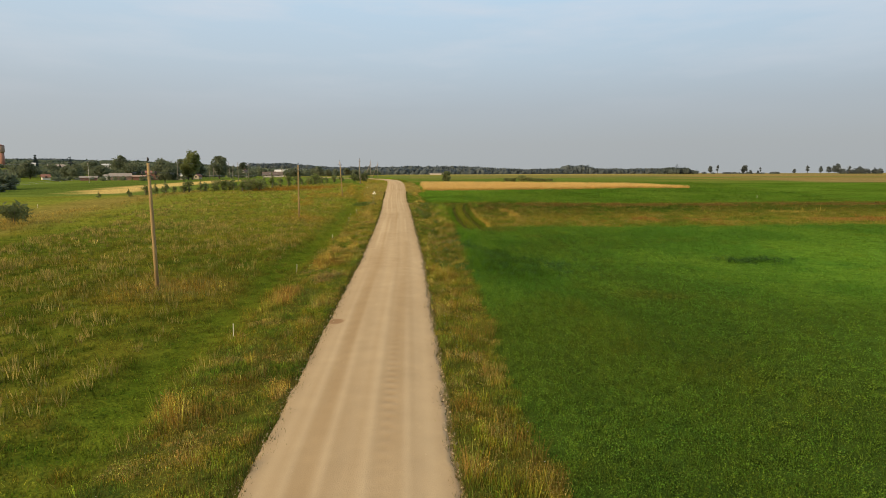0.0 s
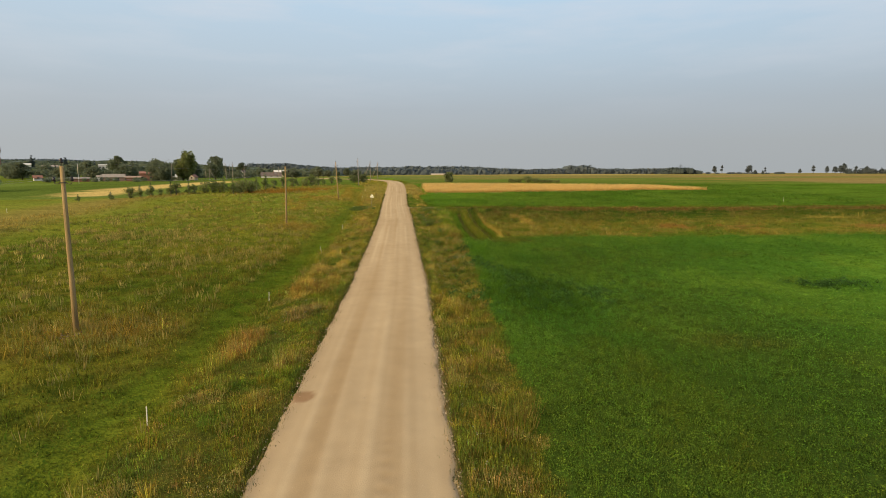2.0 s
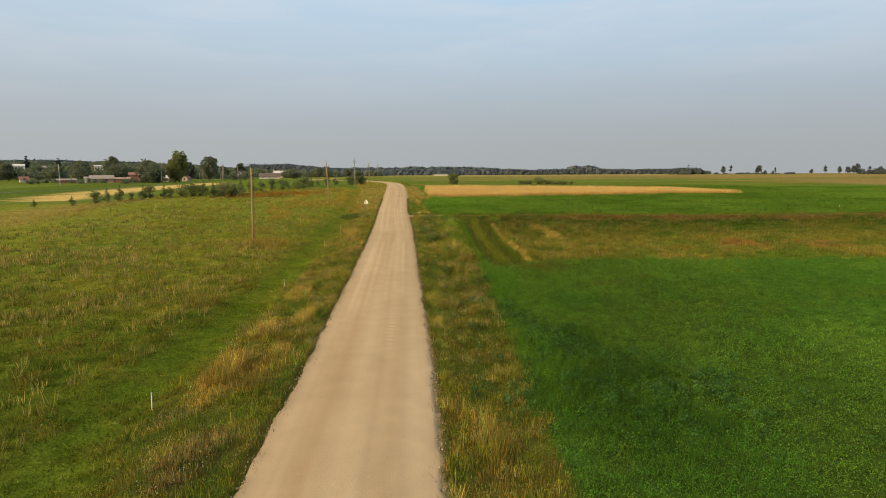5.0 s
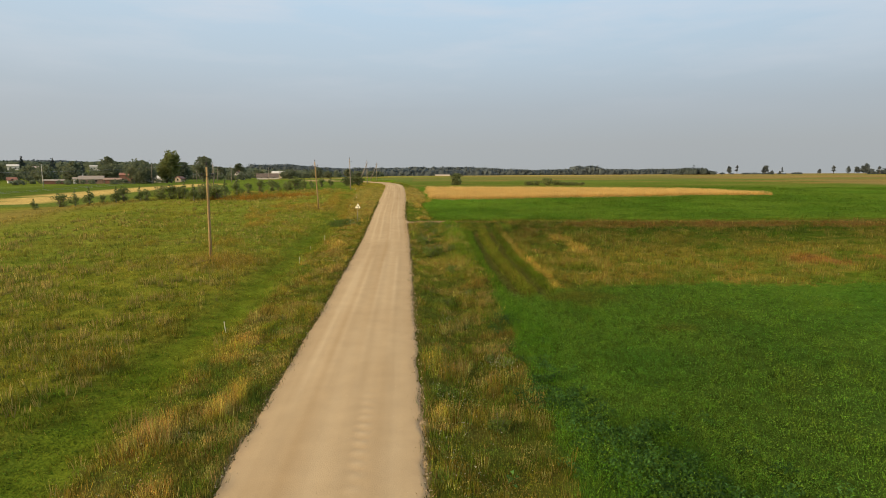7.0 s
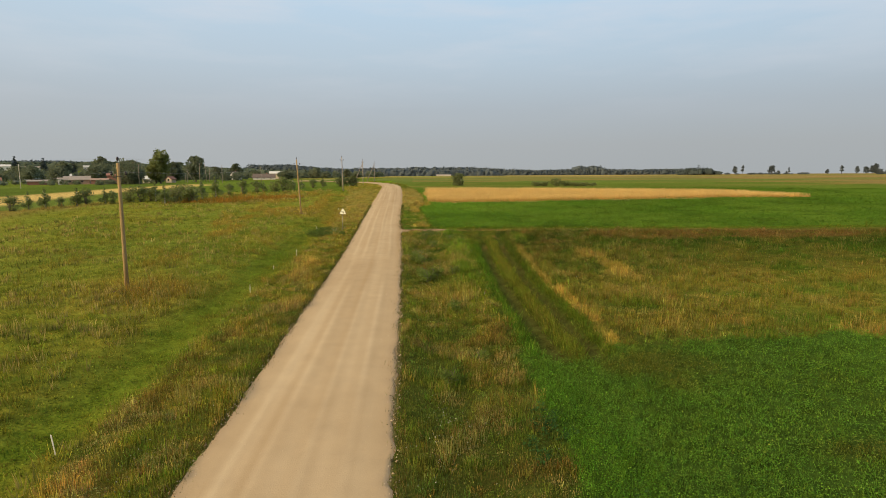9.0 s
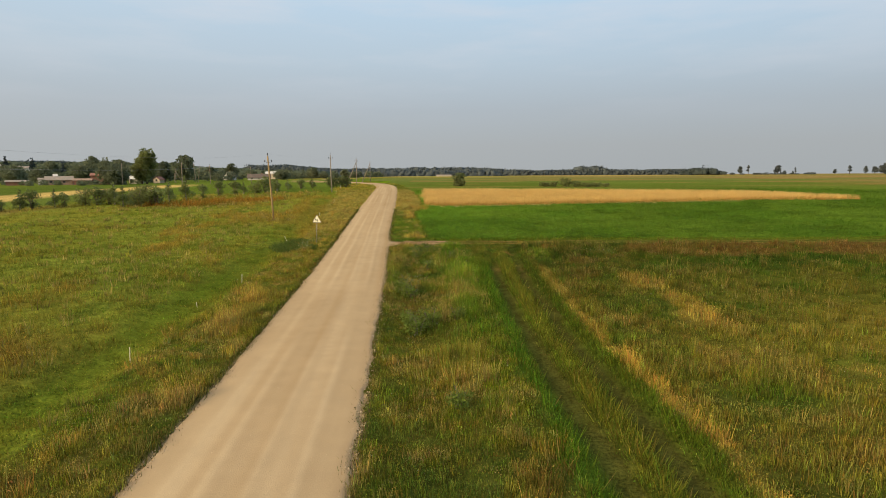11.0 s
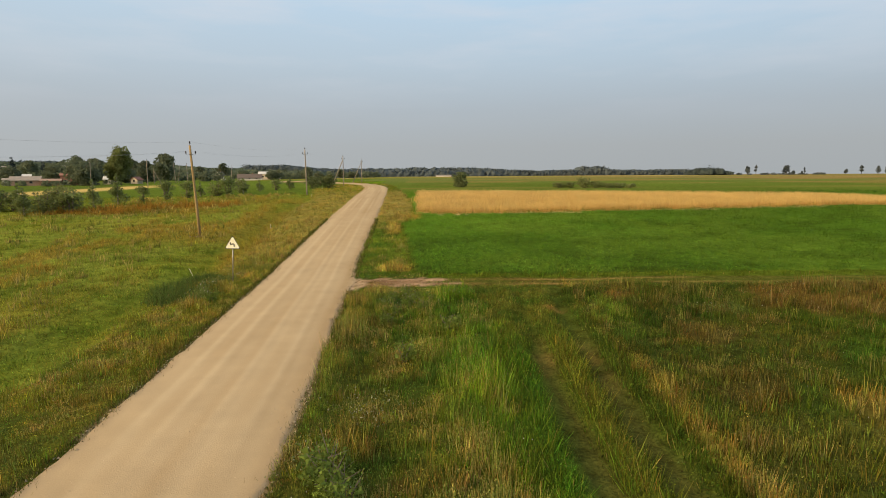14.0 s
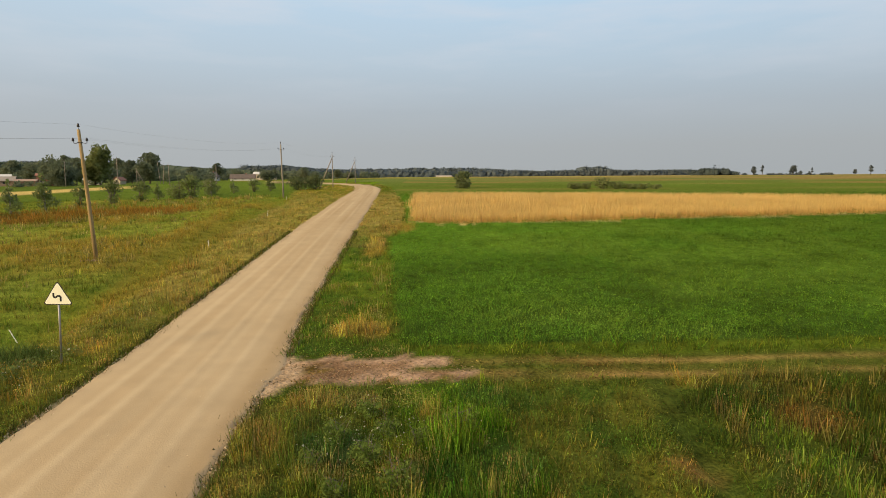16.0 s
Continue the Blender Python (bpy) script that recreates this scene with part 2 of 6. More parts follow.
def part(name, bm, material, parent, label=""):
    """Links a bmesh as one mesh object under a thing or a part."""
    me = bpy.data.meshes.new(name)
    bm.to_mesh(me)
    bm.free()
    me.materials.append(material)
    ob = new(name, me)
    ob.parent = parent
    return tagged(ob, label)


def array_part(name, verts, tris, material, parent, label="", flat=True):
    ob = new(name, mesh_from(name, verts, tris, material, flat=flat))
    ob.parent = parent
    return tagged(ob, label)


def box(bm, x0, y0, z0, x1, y1, z1, bevel=0.0):
    made = bmesh.ops.create_cube(bm, size=1.0)["verts"]
    for v in made:
        v.co = Vector((x0 + (v.co.x + 0.5) * (x1 - x0), y0 + (v.co.y + 0.5) * (y1 - y0), z0 + (v.co.z + 0.5) * (z1 - z0)))
    if bevel:
        bmesh.ops.bevel(bm, geom=list({e for v in made for e in v.link_edges}), offset=bevel, segments=1, affect="EDGES")


def tube(bm, points, radii, sides=8):
    """A round rod through points with a radius at each."""
    rings = []
    for k, (p, r) in enumerate(zip(points, radii)):
        p = Vector(p)
        a = Vector(points[max(k - 1, 0)])
        b = Vector(points[min(k + 1, len(points) - 1)])
        way = (b - a).normalized()
        q = way.to_track_quat("Z", "Y").to_matrix()
        rings.append([bm.verts.new(p + q @ Vector((r * math.cos(2 * math.pi * s / sides), r * math.sin(2 * math.pi * s / sides), 0))) for s in range(sides)])
    for a, b in zip(rings, rings[1:]):
        for s in range(sides):
            bm.faces.new((a[s], a[(s + 1) % sides], b[(s + 1) % sides], b[s])).smooth = True
    bm.faces.new(rings[0][::-1])
    bm.faces.new(rings[-1])


def empty(name, m=None):
    ob = new(name)
    if m is not None:
        ob.matrix_basis = m
    return ob


# ---- the lie of the land ----
PROFILE_Y = (-200, -60, 0, 15, 30, 45, 60, 80, 90, 100, 110, 118, 126, 138, 160, 178, 228, 276, 420, 700, 1500, 4000)
PROFILE_Z = (-1.63, -0.93, -0.53, -0.445, -0.3, -0.162, -0.06, 0.18, 0.377, 0.65, 0.85, 1.0, 1.5, 2.2, 3.05, 3.6, 4.2, 4.6, 5.0, 5.0, 4.5, 4.0)
_py = np.arange(-200, 4000, 2.0)
_pz = np.interp(_py, PROFILE_Y, PROFILE_Z)
_kernel = np.hanning(13) / np.hanning(13).sum()
_pz = np.convolve(np.pad(_pz, 6, mode="edge"), _kernel, mode="valid")
CENTRE_Y = (-60, 45, 60, 82, 97, 105, 112, 118, 125, 137, 161, 185, 203, 215, 228, 240, 252, 264, 285, 320)
CENTRE_X = (-1.55, -1.5, -1.75, -2.14, -2.42, -2.72, -2.90, -3.15, -3.28, -3.42, -3.92, -4.62, -5.4, -6.25, -8.0, -10.4, -14.2, -20.0, -32.0, -54.0)
HALF = 2.6


def road_x(y):
    return np.interp(y, CENTRE_Y, CENTRE_X)


def lane_shift(y):
    """How far the grassy wheel tracks lie to the side of their line, curving off before the cross track."""
    return np.interp(y, (60, 82, 88, 94, 99, 104, 108, 111), (-0.15, -0.10, 0.15, 0.40, 0.75, 1.20, 1.85, 2.5))


def land(x, y):
    """Height of the ground without the road, for arrays."""
    x, y = np.asarray(x, float), np.asarray(y, float)
    z = np.interp(y, _py, _pz)
    z = z - 0.012 * np.clip(-x - 20, 0, 120) * np.clip(y / 150, 0, 1)
    z = z + 9.3 * step(160, 360, -x) * step(300, 620, y) + 15 * step(550, 900, -x) * step(900, 1350, y)
    z = z + 0.5 * step(200, 500, x) * step(350, 720, y) + 0.45 * np.exp(-((x + 18) / 7.0) ** 2 - ((y - 82) / 14.0) ** 2)
    z = z - 0.32 * step(4.0, 9.0, x) * (1 - step(45, 62, y))
    u = x - road_x(y)
    side = np.exp(-((u + 7.6) / 1.6) ** 2) * 0.30 * (1 - step(150, 190, y))          # shallow ditch beside the road
    side = side + np.exp(-((u - 4.7) / 1.1) ** 2) * 0.18 * (1 - step(98, 108, y))
    near = np.exp(-(np.hypot(x, y - 60) / 260) ** 2)
    bumps = (fractal(x, y, 14.0, 3) - 0.5) * 0.30 + (fractal(x, y, 2.0, 7) - 0.5) * 0.16
    flat_road = step(2.4, 4.2, np.abs(u))
    lane_x = x - lane_shift(y)
    ruts = 0.24 * np.exp(-((lane_x - 7.0) / 0.40) ** 2) + 0.24 * np.exp(-((lane_x - 8.7) / 0.40) ** 2)
    ruts = ruts * step(60, 72, y) * (1 - step(105, 110, y))
    return z + (bumps * near - side - ruts) * flat_road - 0.05 * (1 - step(2.2, 2.8, np.abs(u)))


def ground_z(x, y):
    return float(land(np.array([x]), np.array([y]))[0])


STRAW, RUST = np.array((0.335, 0.222, 0.066)), np.array((0.165, 0.088, 0.035))
CLOVER, FRESH, OLIVE = np.array((0.074, 0.160, 0.022)), np.array((0.104, 0.194, 0.026)), np.array((0.140, 0.136, 0.018))
DARK_GREEN, WHEAT, HAY, SOIL = np.array((0.046, 0.100, 0.012)), np.array((0.60, 0.448, 0.172)), np.array((0.47, 0.35, 0.185)), np.array((0.40, 0.285, 0.172))


def cover(x, y):
    """What grows at each place of the plan: colour (n, 3), plant height, thickness of growth 0..1, kind
    (0 bare, 1 fine grass, 2 clover, 3 tall weeds, 4 cereal)."""
    x, y = np.asarray(x, float), np.asarray(y, float)
    n = len(x)
    u = x - road_x(y)
    wob = (fractal(x, y, 5.0, 21) - 0.5) * 1.5
    lane_x = x - lane_shift(y)
    f1, f2, f3 = fractal(x, y, 9.0, 1), fractal(x, y, 2.6, 2), fractal(x, y, 30.0, 4)

    def mix(a, b, f):
        return a + (b - a) * np.clip(f, 0, 1)[:, None]

    full = lambda c: np.tile(c, (n, 1))  # noqa: E731
    # meadow beside the poles
    tussock = step(0.56, 0.68, fractal(x, y, 1.1, 31)) * (0.25 + 0.75 * step(0.44, 0.60, fractal(x, y, 9.0, 33)))
    fleck = step(0.50, 0.66, fractal(x, y, 0.9, 35))
    col = mix(mix(full(np.array((0.122, 0.128, 0.022))), full(np.array((0.082, 0.108, 0.017))), step(0.36, 0.62, f1)), full(np.array((0.050, 0.078, 0.012))), fleck * 0.6)
    col = mix(col, full(np.array((0.126, 0.150, 0.036))), (x < 0) * step(50, 112, y) * (0.35 + 0.4 * step(0.36, 0.60, fractal(x * 0.5 + y * 0.25, y * 0.5, 3.2, 36))))
    col = mix(col, full(np.array((0.250, 0.170, 0.045))), (x < 0) * step(0.54, 0.70, fractal(x * 0.75 + y * 0.06, y * 0.3, 3.0, 37)) * step(40, 80, y) * 0.16)
    # meadow lightened further along: its oblique sunlit brightness goes into the colour
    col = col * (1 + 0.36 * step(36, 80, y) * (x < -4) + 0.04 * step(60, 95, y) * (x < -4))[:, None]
    col = mix(col, full(STRAW * 0.75), tussock * 0.35)
    tall = 0.16 + 0.26 * tussock + 0.14 * fleck
    thick = np.full(n, 0.8)
    kind = np.full(n, 1)

    def lay(mask, colour, height, density, what):
        nonlocal col, tall, thick, kind
        mask = np.broadcast_to(mask, (n,))
        col = np.where(mask[:, None], colour, col)
        tall, thick = np.where(mask, height, tall), np.where(mask, density, thick)
        kind = np.where(mask, what, kind)

    # dry grass along the far side of the meadow and round the poles
    drift = np.interp(y, (60, 76, 98, 128, 138, 150), (-53, -57, -62, -65, -62, -55))
    edge_straw = np.exp(-(((x - drift - wob * 2) / np.interp(y, (76, 120, 150), (8.5, 8.5, 4.0))) ** 4)) * step(58, 74, y) * (1 - step(148, 158, y))
    dry = np.zeros(n)
    for py in (35.5, 80, 129):
        dry = np.maximum(dry, 0.8 * np.exp(-((x + 14.6) / 4.0) ** 2 - ((y - py) / 3.0) ** 2))
    dry = dry * (0.45 + 0.9 * f2)
    dry = np.maximum(dry, 0.65 * step(0.50, 0.64, fractal(x * 0.9 + y * 0.1, y * 0.25, 2.6, 38)) * (x < -9.5) * (x > -27) * step(84, 98, y) * (1 - step(165, 185, y)))
    col = mix(col, full(STRAW * 0.85), dry)
    col = mix(col, full(np.array((0.315, 0.235, 0.100))), edge_straw * (0.62 + 0.4 * f2))
    tall = tall + 0.25 * np.maximum(dry, edge_straw)
    # reddish dock and sorrel by the young trees
    red = step(0.0, 0.3, 0.75 - ((x + 31) / 14.0) ** 2 - ((y - 155 - 0.4 * (x + 31)) / 8.0) ** 2 + (f2 - 0.5) * 1.4)
    col = mix(col, full(np.array((0.235, 0.115, 0.036))), red * 0.85)
    tall = np.where(red > 0.4, 0.75, tall)
    # far fields on the village side
    beyond = (x < -60 + (y - 150) * 0.28) & (y > 140) & (x < -34)
    lay(beyond, mix(full(np.array((0.108, 0.142, 0.032))), full(np.array((0.122, 0.168, 0.052))), step(0.4, 0.6, f3)), 0.25, 0.7, 1)
    strip = (np.abs(x + 81 + wob * 1.5 + (y - 220) * 0.02) < 8.0) & (y > 148) & (y < 318)
    lay(strip, full(HAY) * (0.8 + 0.4 * f2)[:, None], 0.15, 0.5, 1)
    lay((x < -89 + wob) & (y > 148) & (x > -150), full(np.array((0.086, 0.124, 0.034))) * (0.75 + 0.5 * f1)[:, None], 0.2, 0.6, 1)
    # far land
    bands = smooth_noise(x * 0.25 + y * 0.08, y, 46.0, 14)
    far_mix = mix(mix(full(np.array((0.100, 0.145, 0.034))), full(np.array((0.20, 0.165, 0.060))), step(0.42, 0.60, bands) * step(260, 420, y) * 0.9), full(np.array((0.34, 0.24, 0.10))),
                  step(0.60, 0.72, bands) * step(240, 520, y) * 0.8)
    lay((y > 178) & (x > road_x(np.minimum(y, 320)) - 60), far_mix * (0.8 + 0.4 * f3)[:, None], 0.2, 0.5, 1)
    tawny = step(0, 18, x - 136 - (y - 165) * 0.10 + (bands - 0.5) * 24) * step(158, 166, y) * (1 - 0.55 * step(0.60, 0.70, smooth_noise(x * 0.3, y, 60.0, 15)))
    tawny = np.maximum(tawny, step(300, 360, y) * step(20, 80, x) * (0.35 + 0.6 * step(0.4, 0.6, bands)))
    # both far field tones carry extra blue as painted haze
    col = mix(col, full(np.array((0.240, 0.178, 0.108))) * (0.75 + 0.5 * fractal(x * 0.4, y, 9.0, 16))[:, None], tawny * 0.85)
    col = mix(col, full(np.array((0.165, 0.180, 0.095))), step(200, 330, y) * (x > -20) * 0.45 * (1 - tawny))
    pinkish = step(0.50, 0.62, fractal(x * 0.22, y, 16.0, 17)) * step(196, 215, y) * (x > 0) * (1 - step(380, 460, y))
    col = mix(col, full(np.array((0.250, 0.170, 0.085))), pinkish * 0.7)
    col = mix(col, full(np.array((0.150, 0.185, 0.045))), step(430, 560, y) * (1 - step(740, 800, y)) * (x > -30) * 0.6 * step(0.4, 0.6, smooth_noise(x * 0.1, y, 60.0, 18)))
    col = mix(col, full(np.array((0.46, 0.36, 0.18))), step(770, 800, y) * (1 - step(900, 940, y)) * (x > -40) * (x < 420) * 0.9)
    # greener mown line by the stakes
    line = -8.2 - 1.1 * step(60, 110, y) - 3.6 * step(110, 165, y) - 6 * step(165, 205, y)
    green_line = np.exp(-((x - line + 1.5 + wob * 0.3) / 1.15) ** 2) * (1 - step(190, 215, y)) * (1 - 0.35 * step(92, 108, y))
    col = mix(col, full(np.array((0.074, 0.118, 0.014))), green_line * 0.60)
    tall = tall * (1 - 0.6 * green_line)
    col = np.where(((u > 0) & (y > 108.5) & (y < 115))[:, None], np.array((0.082, 0.116, 0.018)) * (0.75 + 0.5 * f2)[:, None], col)
    # verges
    outer = np.interp(y, (10, 21, 37, 57, 82, 110, 113, 137, 143, 160, 180, 220, 260), (3.3, 3.5, 4.2, 5.1, 6.0, 6.3, 3.3, 1.5, 3.0, 2.5, 1.2, -1.5, -8)) + wob * 0.5 + (fractal(x, y, 1.1, 23) - 0.5) * 1.2
    stand = step(0.55, 0.70, fractal(x, y, 1.5, 41)) * (0.35 + 0.65 * step(0.40, 0.58, fractal(x, y, 7.0, 42)))
    for sx, sy, rx, ry in ((-7.9, 32.0, 0.7, 3.6), (-6.9, 44.5, 0.9, 3.5), (-5.5, 53.0, 0.5, 2.2), (-6.9, 50.3, 0.8, 1.6), (-6.9, 58.7, 0.8, 3.0), (3.0, 50.5, 0.6, 1.0), (2.6, 38.0, 0.5, 2.5), (0.9, 107.0, 0.6, 1.6), (0.7, 100.0, 0.7, 5.0), (3.6, 79.6, 1.2, 3.0), (-6.6, 88.0, 0.9, 5.0)):
        stand = np.maximum(stand, step(0.3, 0.8, 1.15 * np.exp(-((x - sx) / rx) ** 2 - ((y - sy) / ry) ** 2) * (0.45 + 1.1 * fractal(x, y, 0.9, 43))))
    verge_col = mix(mix(full(np.array((0.122, 0.132, 0.018))), full(np.array((0.060, 0.092, 0.014))), step(0.46, 0.62, fractal(x, y, 1.3, 44)) * 0.85), full(np.array((0.142, 0.118, 0.026))), step(0.44, 0.62, fractal(x, y, 1.3, 45)) * 0.6)
    verge_col = mix(verge_col, full(np.array((0.190, 0.165, 0.030))), (u > 0) * (1 - step(38, 50, y)) * 0.45)
    verge_col = mix(verge_col, full(np.array((0.064, 0.086, 0.016))), (u > 0) * step(44, 52, y) * (1 - step(68, 80, y)) * 0.55)
    verge_col = mix(verge_col, mix(full(np.array((0.118, 0.158, 0.022))), full(np.array((0.078, 0.128, 0.018))), step(0.40, 0.60, fractal(x, y, 2.0, 46))), (u > 0) * step(110, 112, y) * (1 - step(130, 142, y)) * 0.9)
    stand = stand * (1 - 0.75 * (u > 0) * step(110, 112, y))
    verge_col = mix(verge_col, np.where((u > 0)[:, None], np.array((0.235, 0.182, 0.050)), STRAW * 0.95), stand * np.where(u > 0, 0.6, 0.75))
    lively = step(0.40, 0.58, fractal(x, y, 4.5, 47)) * step(84, 97, y) * step(5.6, 7.2, u + wob)
    lively = np.maximum(lively, np.exp(-((x - 5.0 - wob * 0.5) / 0.9) ** 2) * step(72, 82, y) * (0.3 + 0.9 * f2))
    verge_col = mix(verge_col, full(np.array((0.112, 0.185, 0.014))), lively * 0.85)
    leafy = step(0.52, 0.64, fractal(x, y, 2.4, 48)) * step(94, 100, y) * (u > 0)
    verge_col = mix(verge_col, full(np.array((0.058, 0.100, 0.014))), leafy * 0.75)
    lay((u > 0) & (x < outer) & (y < 300), verge_col, (0.22 + 0.14 * f2 + 0.30 * stand + 0.26 * lively) * (1 - 0.5 * step(106.5, 108.5, y) * (1 - step(112.5, 114, y))), 0.95, 3)
    verge_col = mix(verge_col, full(np.array((0.215, 0.165, 0.040))), (u < 0) * step(84, 116, y) * (0.10 + 0.40 * f2))
    verge_col = verge_col * np.where(u < 0, 1.16, 1.0)[:, None]
    left_in = (u < 0) & (x > line + 0.2 + wob * 0.2) & (y < 300)
    lay(left_in, verge_col, 0.18 + 0.14 * f2 + 0.34 * stand, 0.95, 3)
    golden = (u > 0) & (x < outer) & (y > 113) & (y < 175)
    col = np.where(golden[:, None], mix(col, full(STRAW), 0.45 * step(136, 150, y) + 0.9 * step(0.3, 0.7, np.exp(-((x - 1.9) / 1.5) ** 2 - ((y - 114.9) / 1.2) ** 2) * (0.5 + f2))), col)
    # clover field
    south = 70 + wob * 1.6 + (fractal(x, y, 1.5, 24) - 0.5) * 3.5
    field_a = (x >= outer) & (y < south) & (u > 0)
    a_col = mix(mix(full(CLOVER), full(FRESH * 1.05), step(0.40, 0.62, f1)), full(OLIVE * 0.9), step(0.50, 0.72, f3) * 0.30 + step(0.62, 0.78, f2) * 0.25)
    a_col = a_col * (1 + 0.10 * step(24, 34, y) - 0.20 * step(48, 58, y))[:, None]
    lay(field_a, a_col, 0.20 + 0.10 * f2, 0.9, 2)
    lush = np.exp(-((x - 7.6) / 3.6) ** 2 - ((y - 41.5) / 4.5) ** 2) + 0.9 * np.exp(-((x - 7.4) / 2.0) ** 2 - ((y - 48.5) / 2.6) ** 2) + 0.8 * np.exp(-((x - 28.3) / 2.4) ** 2 - ((y - 44.9) / 1.4) ** 2)
    lush = step(0.30, 0.85, lush * (0.25 + 1.5 * fractal(x, y, 1.6, 53))) * field_a
    col = mix(col, full(DARK_GREEN), lush * (0.40 + 1.0 * step(0.35, 0.6, fractal(x, y, 0.8, 54))))
    tall = tall + 0.26 * lush
    vivid = np.exp(-((x - 6.0) / 1.3) ** 2 - ((y - 60) / 6.5) ** 2) + np.exp(-((x - 5.2) / 0.9) ** 2 - ((y - 47) / 6.0) ** 2)
    vivid = step(0.2, 0.8, vivid * (0.4 + 1.2 * f2)) * field_a
    col = mix(col, full(np.array((0.078, 0.172, 0.017))), vivid * 0.7)
    tall = tall + 0.15 * vivid
    worn = np.exp(-((x - 10.5) / 3.0) ** 2 - ((y - 66.5) / 2.6) ** 2) + np.exp(-((x - 13.2) / 1.6) ** 2 - ((y - 60) / 0.7) ** 2) + np.exp(-((x - 15) / 3.5) ** 2 - ((y - 33) / 1.6) ** 2) * 0.8
    worn = step(0.2, 0.9, worn * (0.3 + 1.3 * fractal(x, y, 1.4, 55))) * field_a
    col = mix(col, full(np.array((0.125, 0.105, 0.022))), worn * 0.75)
    # rough weeds past the clover
    field_b = (lane_x >= 9.7 + wob * 0.25) & (y >= south) & (y < 110.8 + wob * 0.4)
    sunny = 1 - step(92, 99, y + wob)
    b_col = mix(mix(full(np.array((0.100, 0.100, 0.020))), full(np.array((0.050, 0.078, 0.014))), step(0.40, 0.62, f1)), full(np.array((0.152, 0.134, 0.030))), sunny * (0.35 + 0.45 * step(0.36, 0.6, f2)))
    b_col = mix(b_col, full(np.array((0.165, 0.120, 0.032))), step(0.50, 0.72, fractal(x, y, 1.7, 73)) * 0.6)
    brown = step(100, 105, y + wob * 2) * 0.9 * step(16, 25, x) + 0.9 * np.exp(-((x - 39) / 9.0) ** 2 - ((y - 79) / 3.2) ** 2) + 0.9 * np.exp(-((x - 68) / 12.0) ** 2 - ((y - 78) / 4.0) ** 2)
    b_col = mix(b_col, full(RUST), step(0.25, 0.6, brown * (0.55 + 0.9 * f2)))
    gold = np.exp(-((x - 15.8) / 1.8) ** 2 - ((y - 92.3) / 1.5) ** 2) + np.exp(-((x - 15.8) / 1.5) ** 2 - ((y - 85.4) / 2.6) ** 2) + 0.9 * np.exp(-((x - 64) / 6) ** 2 - ((y - 90) / 3) ** 2)
    gold = gold + 0.85 * np.exp(-((lane_x - 10.1 - wob * 0.3) / 0.45) ** 2) * (1 - step(94, 101, y)) * (0.25 + 1.1 * fractal(x, y, 2.2, 75))
    gold = step(0.35, 0.95, gold * (0.35 + 1.3 * fractal(x, y, 1.0, 76)))
    b_col = mix(b_col, full(np.array((0.062, 0.100, 0.014))), step(0.54, 0.68, fractal(x, y, 4.0, 77)) * 0.8)
    b_col = mix(b_col * (1 + 0.08 * (1 - step(90, 100, y)))[:, None], full(STRAW * 1.2), gold * 0.9)
    yellowish = np.exp(-((lane_x - 10.7) / 1.0) ** 2 - ((y - 103.5) / 4.0) ** 2)
    b_col = mix(b_col, full(np.array((0.135, 0.172, 0.028))), step(0.3, 0.6, yellowish * (0.6 + 0.8 * f2)))
    dusky = step(0.45, 0.60, fractal(x, y, 5.0, 79)) * step(94, 101, y) * (1 - step(24, 34, x))
    b_col = mix(b_col, full(np.array((0.048, 0.078, 0.014))), dusky * 0.6)
    lay(field_b, b_col, 0.28 + 0.26 * f2 + 0.12 * gold, 0.95, 3)
    # grassy wheel tracks beside the weeds
    lane = (x >= outer) & (lane_x < 9.7 + wob * 0.25) & (y >= 67 + wob * 3 + np.abs(x - 7.5)) & (y < 110.6)
    end = step(98, 104, y + wob)                                   # past here the left track is grown over
    sway = (fractal(x * 0.4, y, 1.2, 81) - 0.5) * 0.3
    wheel = (1 - step(0.32, 0.58, np.abs(lane_x - 7.0 - sway))) * (1 - 0.85 * end) + 1 - step(0.32, 0.56, np.abs(lane_x - 8.75 - sway))
    ridge = np.exp(-((lane_x - 7.85) / 0.22) ** 2)
    lane_col = mix(full(np.array((0.078, 0.115, 0.018))), full(np.array((0.056, 0.058, 0.021))), wheel * 0.95)
    lane_col = mix(lane_col, full(np.array((0.150, 0.108, 0.046))), wheel * step(94, 100, y) * step(0.42, 0.60, fractal(x, y, 1.4, 57)) * (0.70 - 0.45 * end))
    lane_col = mix(lane_col, full(np.array((0.060, 0.140, 0.018))), np.exp(-((lane_x - 6.3 - wob * 0.2) / 0.4) ** 2) * 0.7)
    lane_col = mix(lane_col, full(np.array((0.150, 0.140, 0.034))), ridge * (0.35 + 0.6 * f2))
    lane_col = mix(lane_col, full(np.array((0.040, 0.060, 0.016))), np.exp(-((lane_x - 9.4) / 0.25) ** 2) * step(84, 94, y) * 0.7)
    grown = mix(mix(full(np.array((0.066, 0.098, 0.022))), full(np.array((0.104, 0.112, 0.028))), step(0.42, 0.60, fractal(x, y, 1.2, 80))), full(np.array((0.046, 0.064, 0.016))), np.clip(wheel, 0, 1) * 0.8)
    lane_col = mix(lane_col, grown, end * 0.9)
    lay(lane, lane_col, 0.36 * (1 - 0.92 * np.clip(wheel, 0, 1)) * (1 - 0.5 * end) + 0.14 * ridge * (1 - end) + 0.02, 0.9 - 0.45 * np.clip(wheel, 0, 1) * (1 - end), 1)
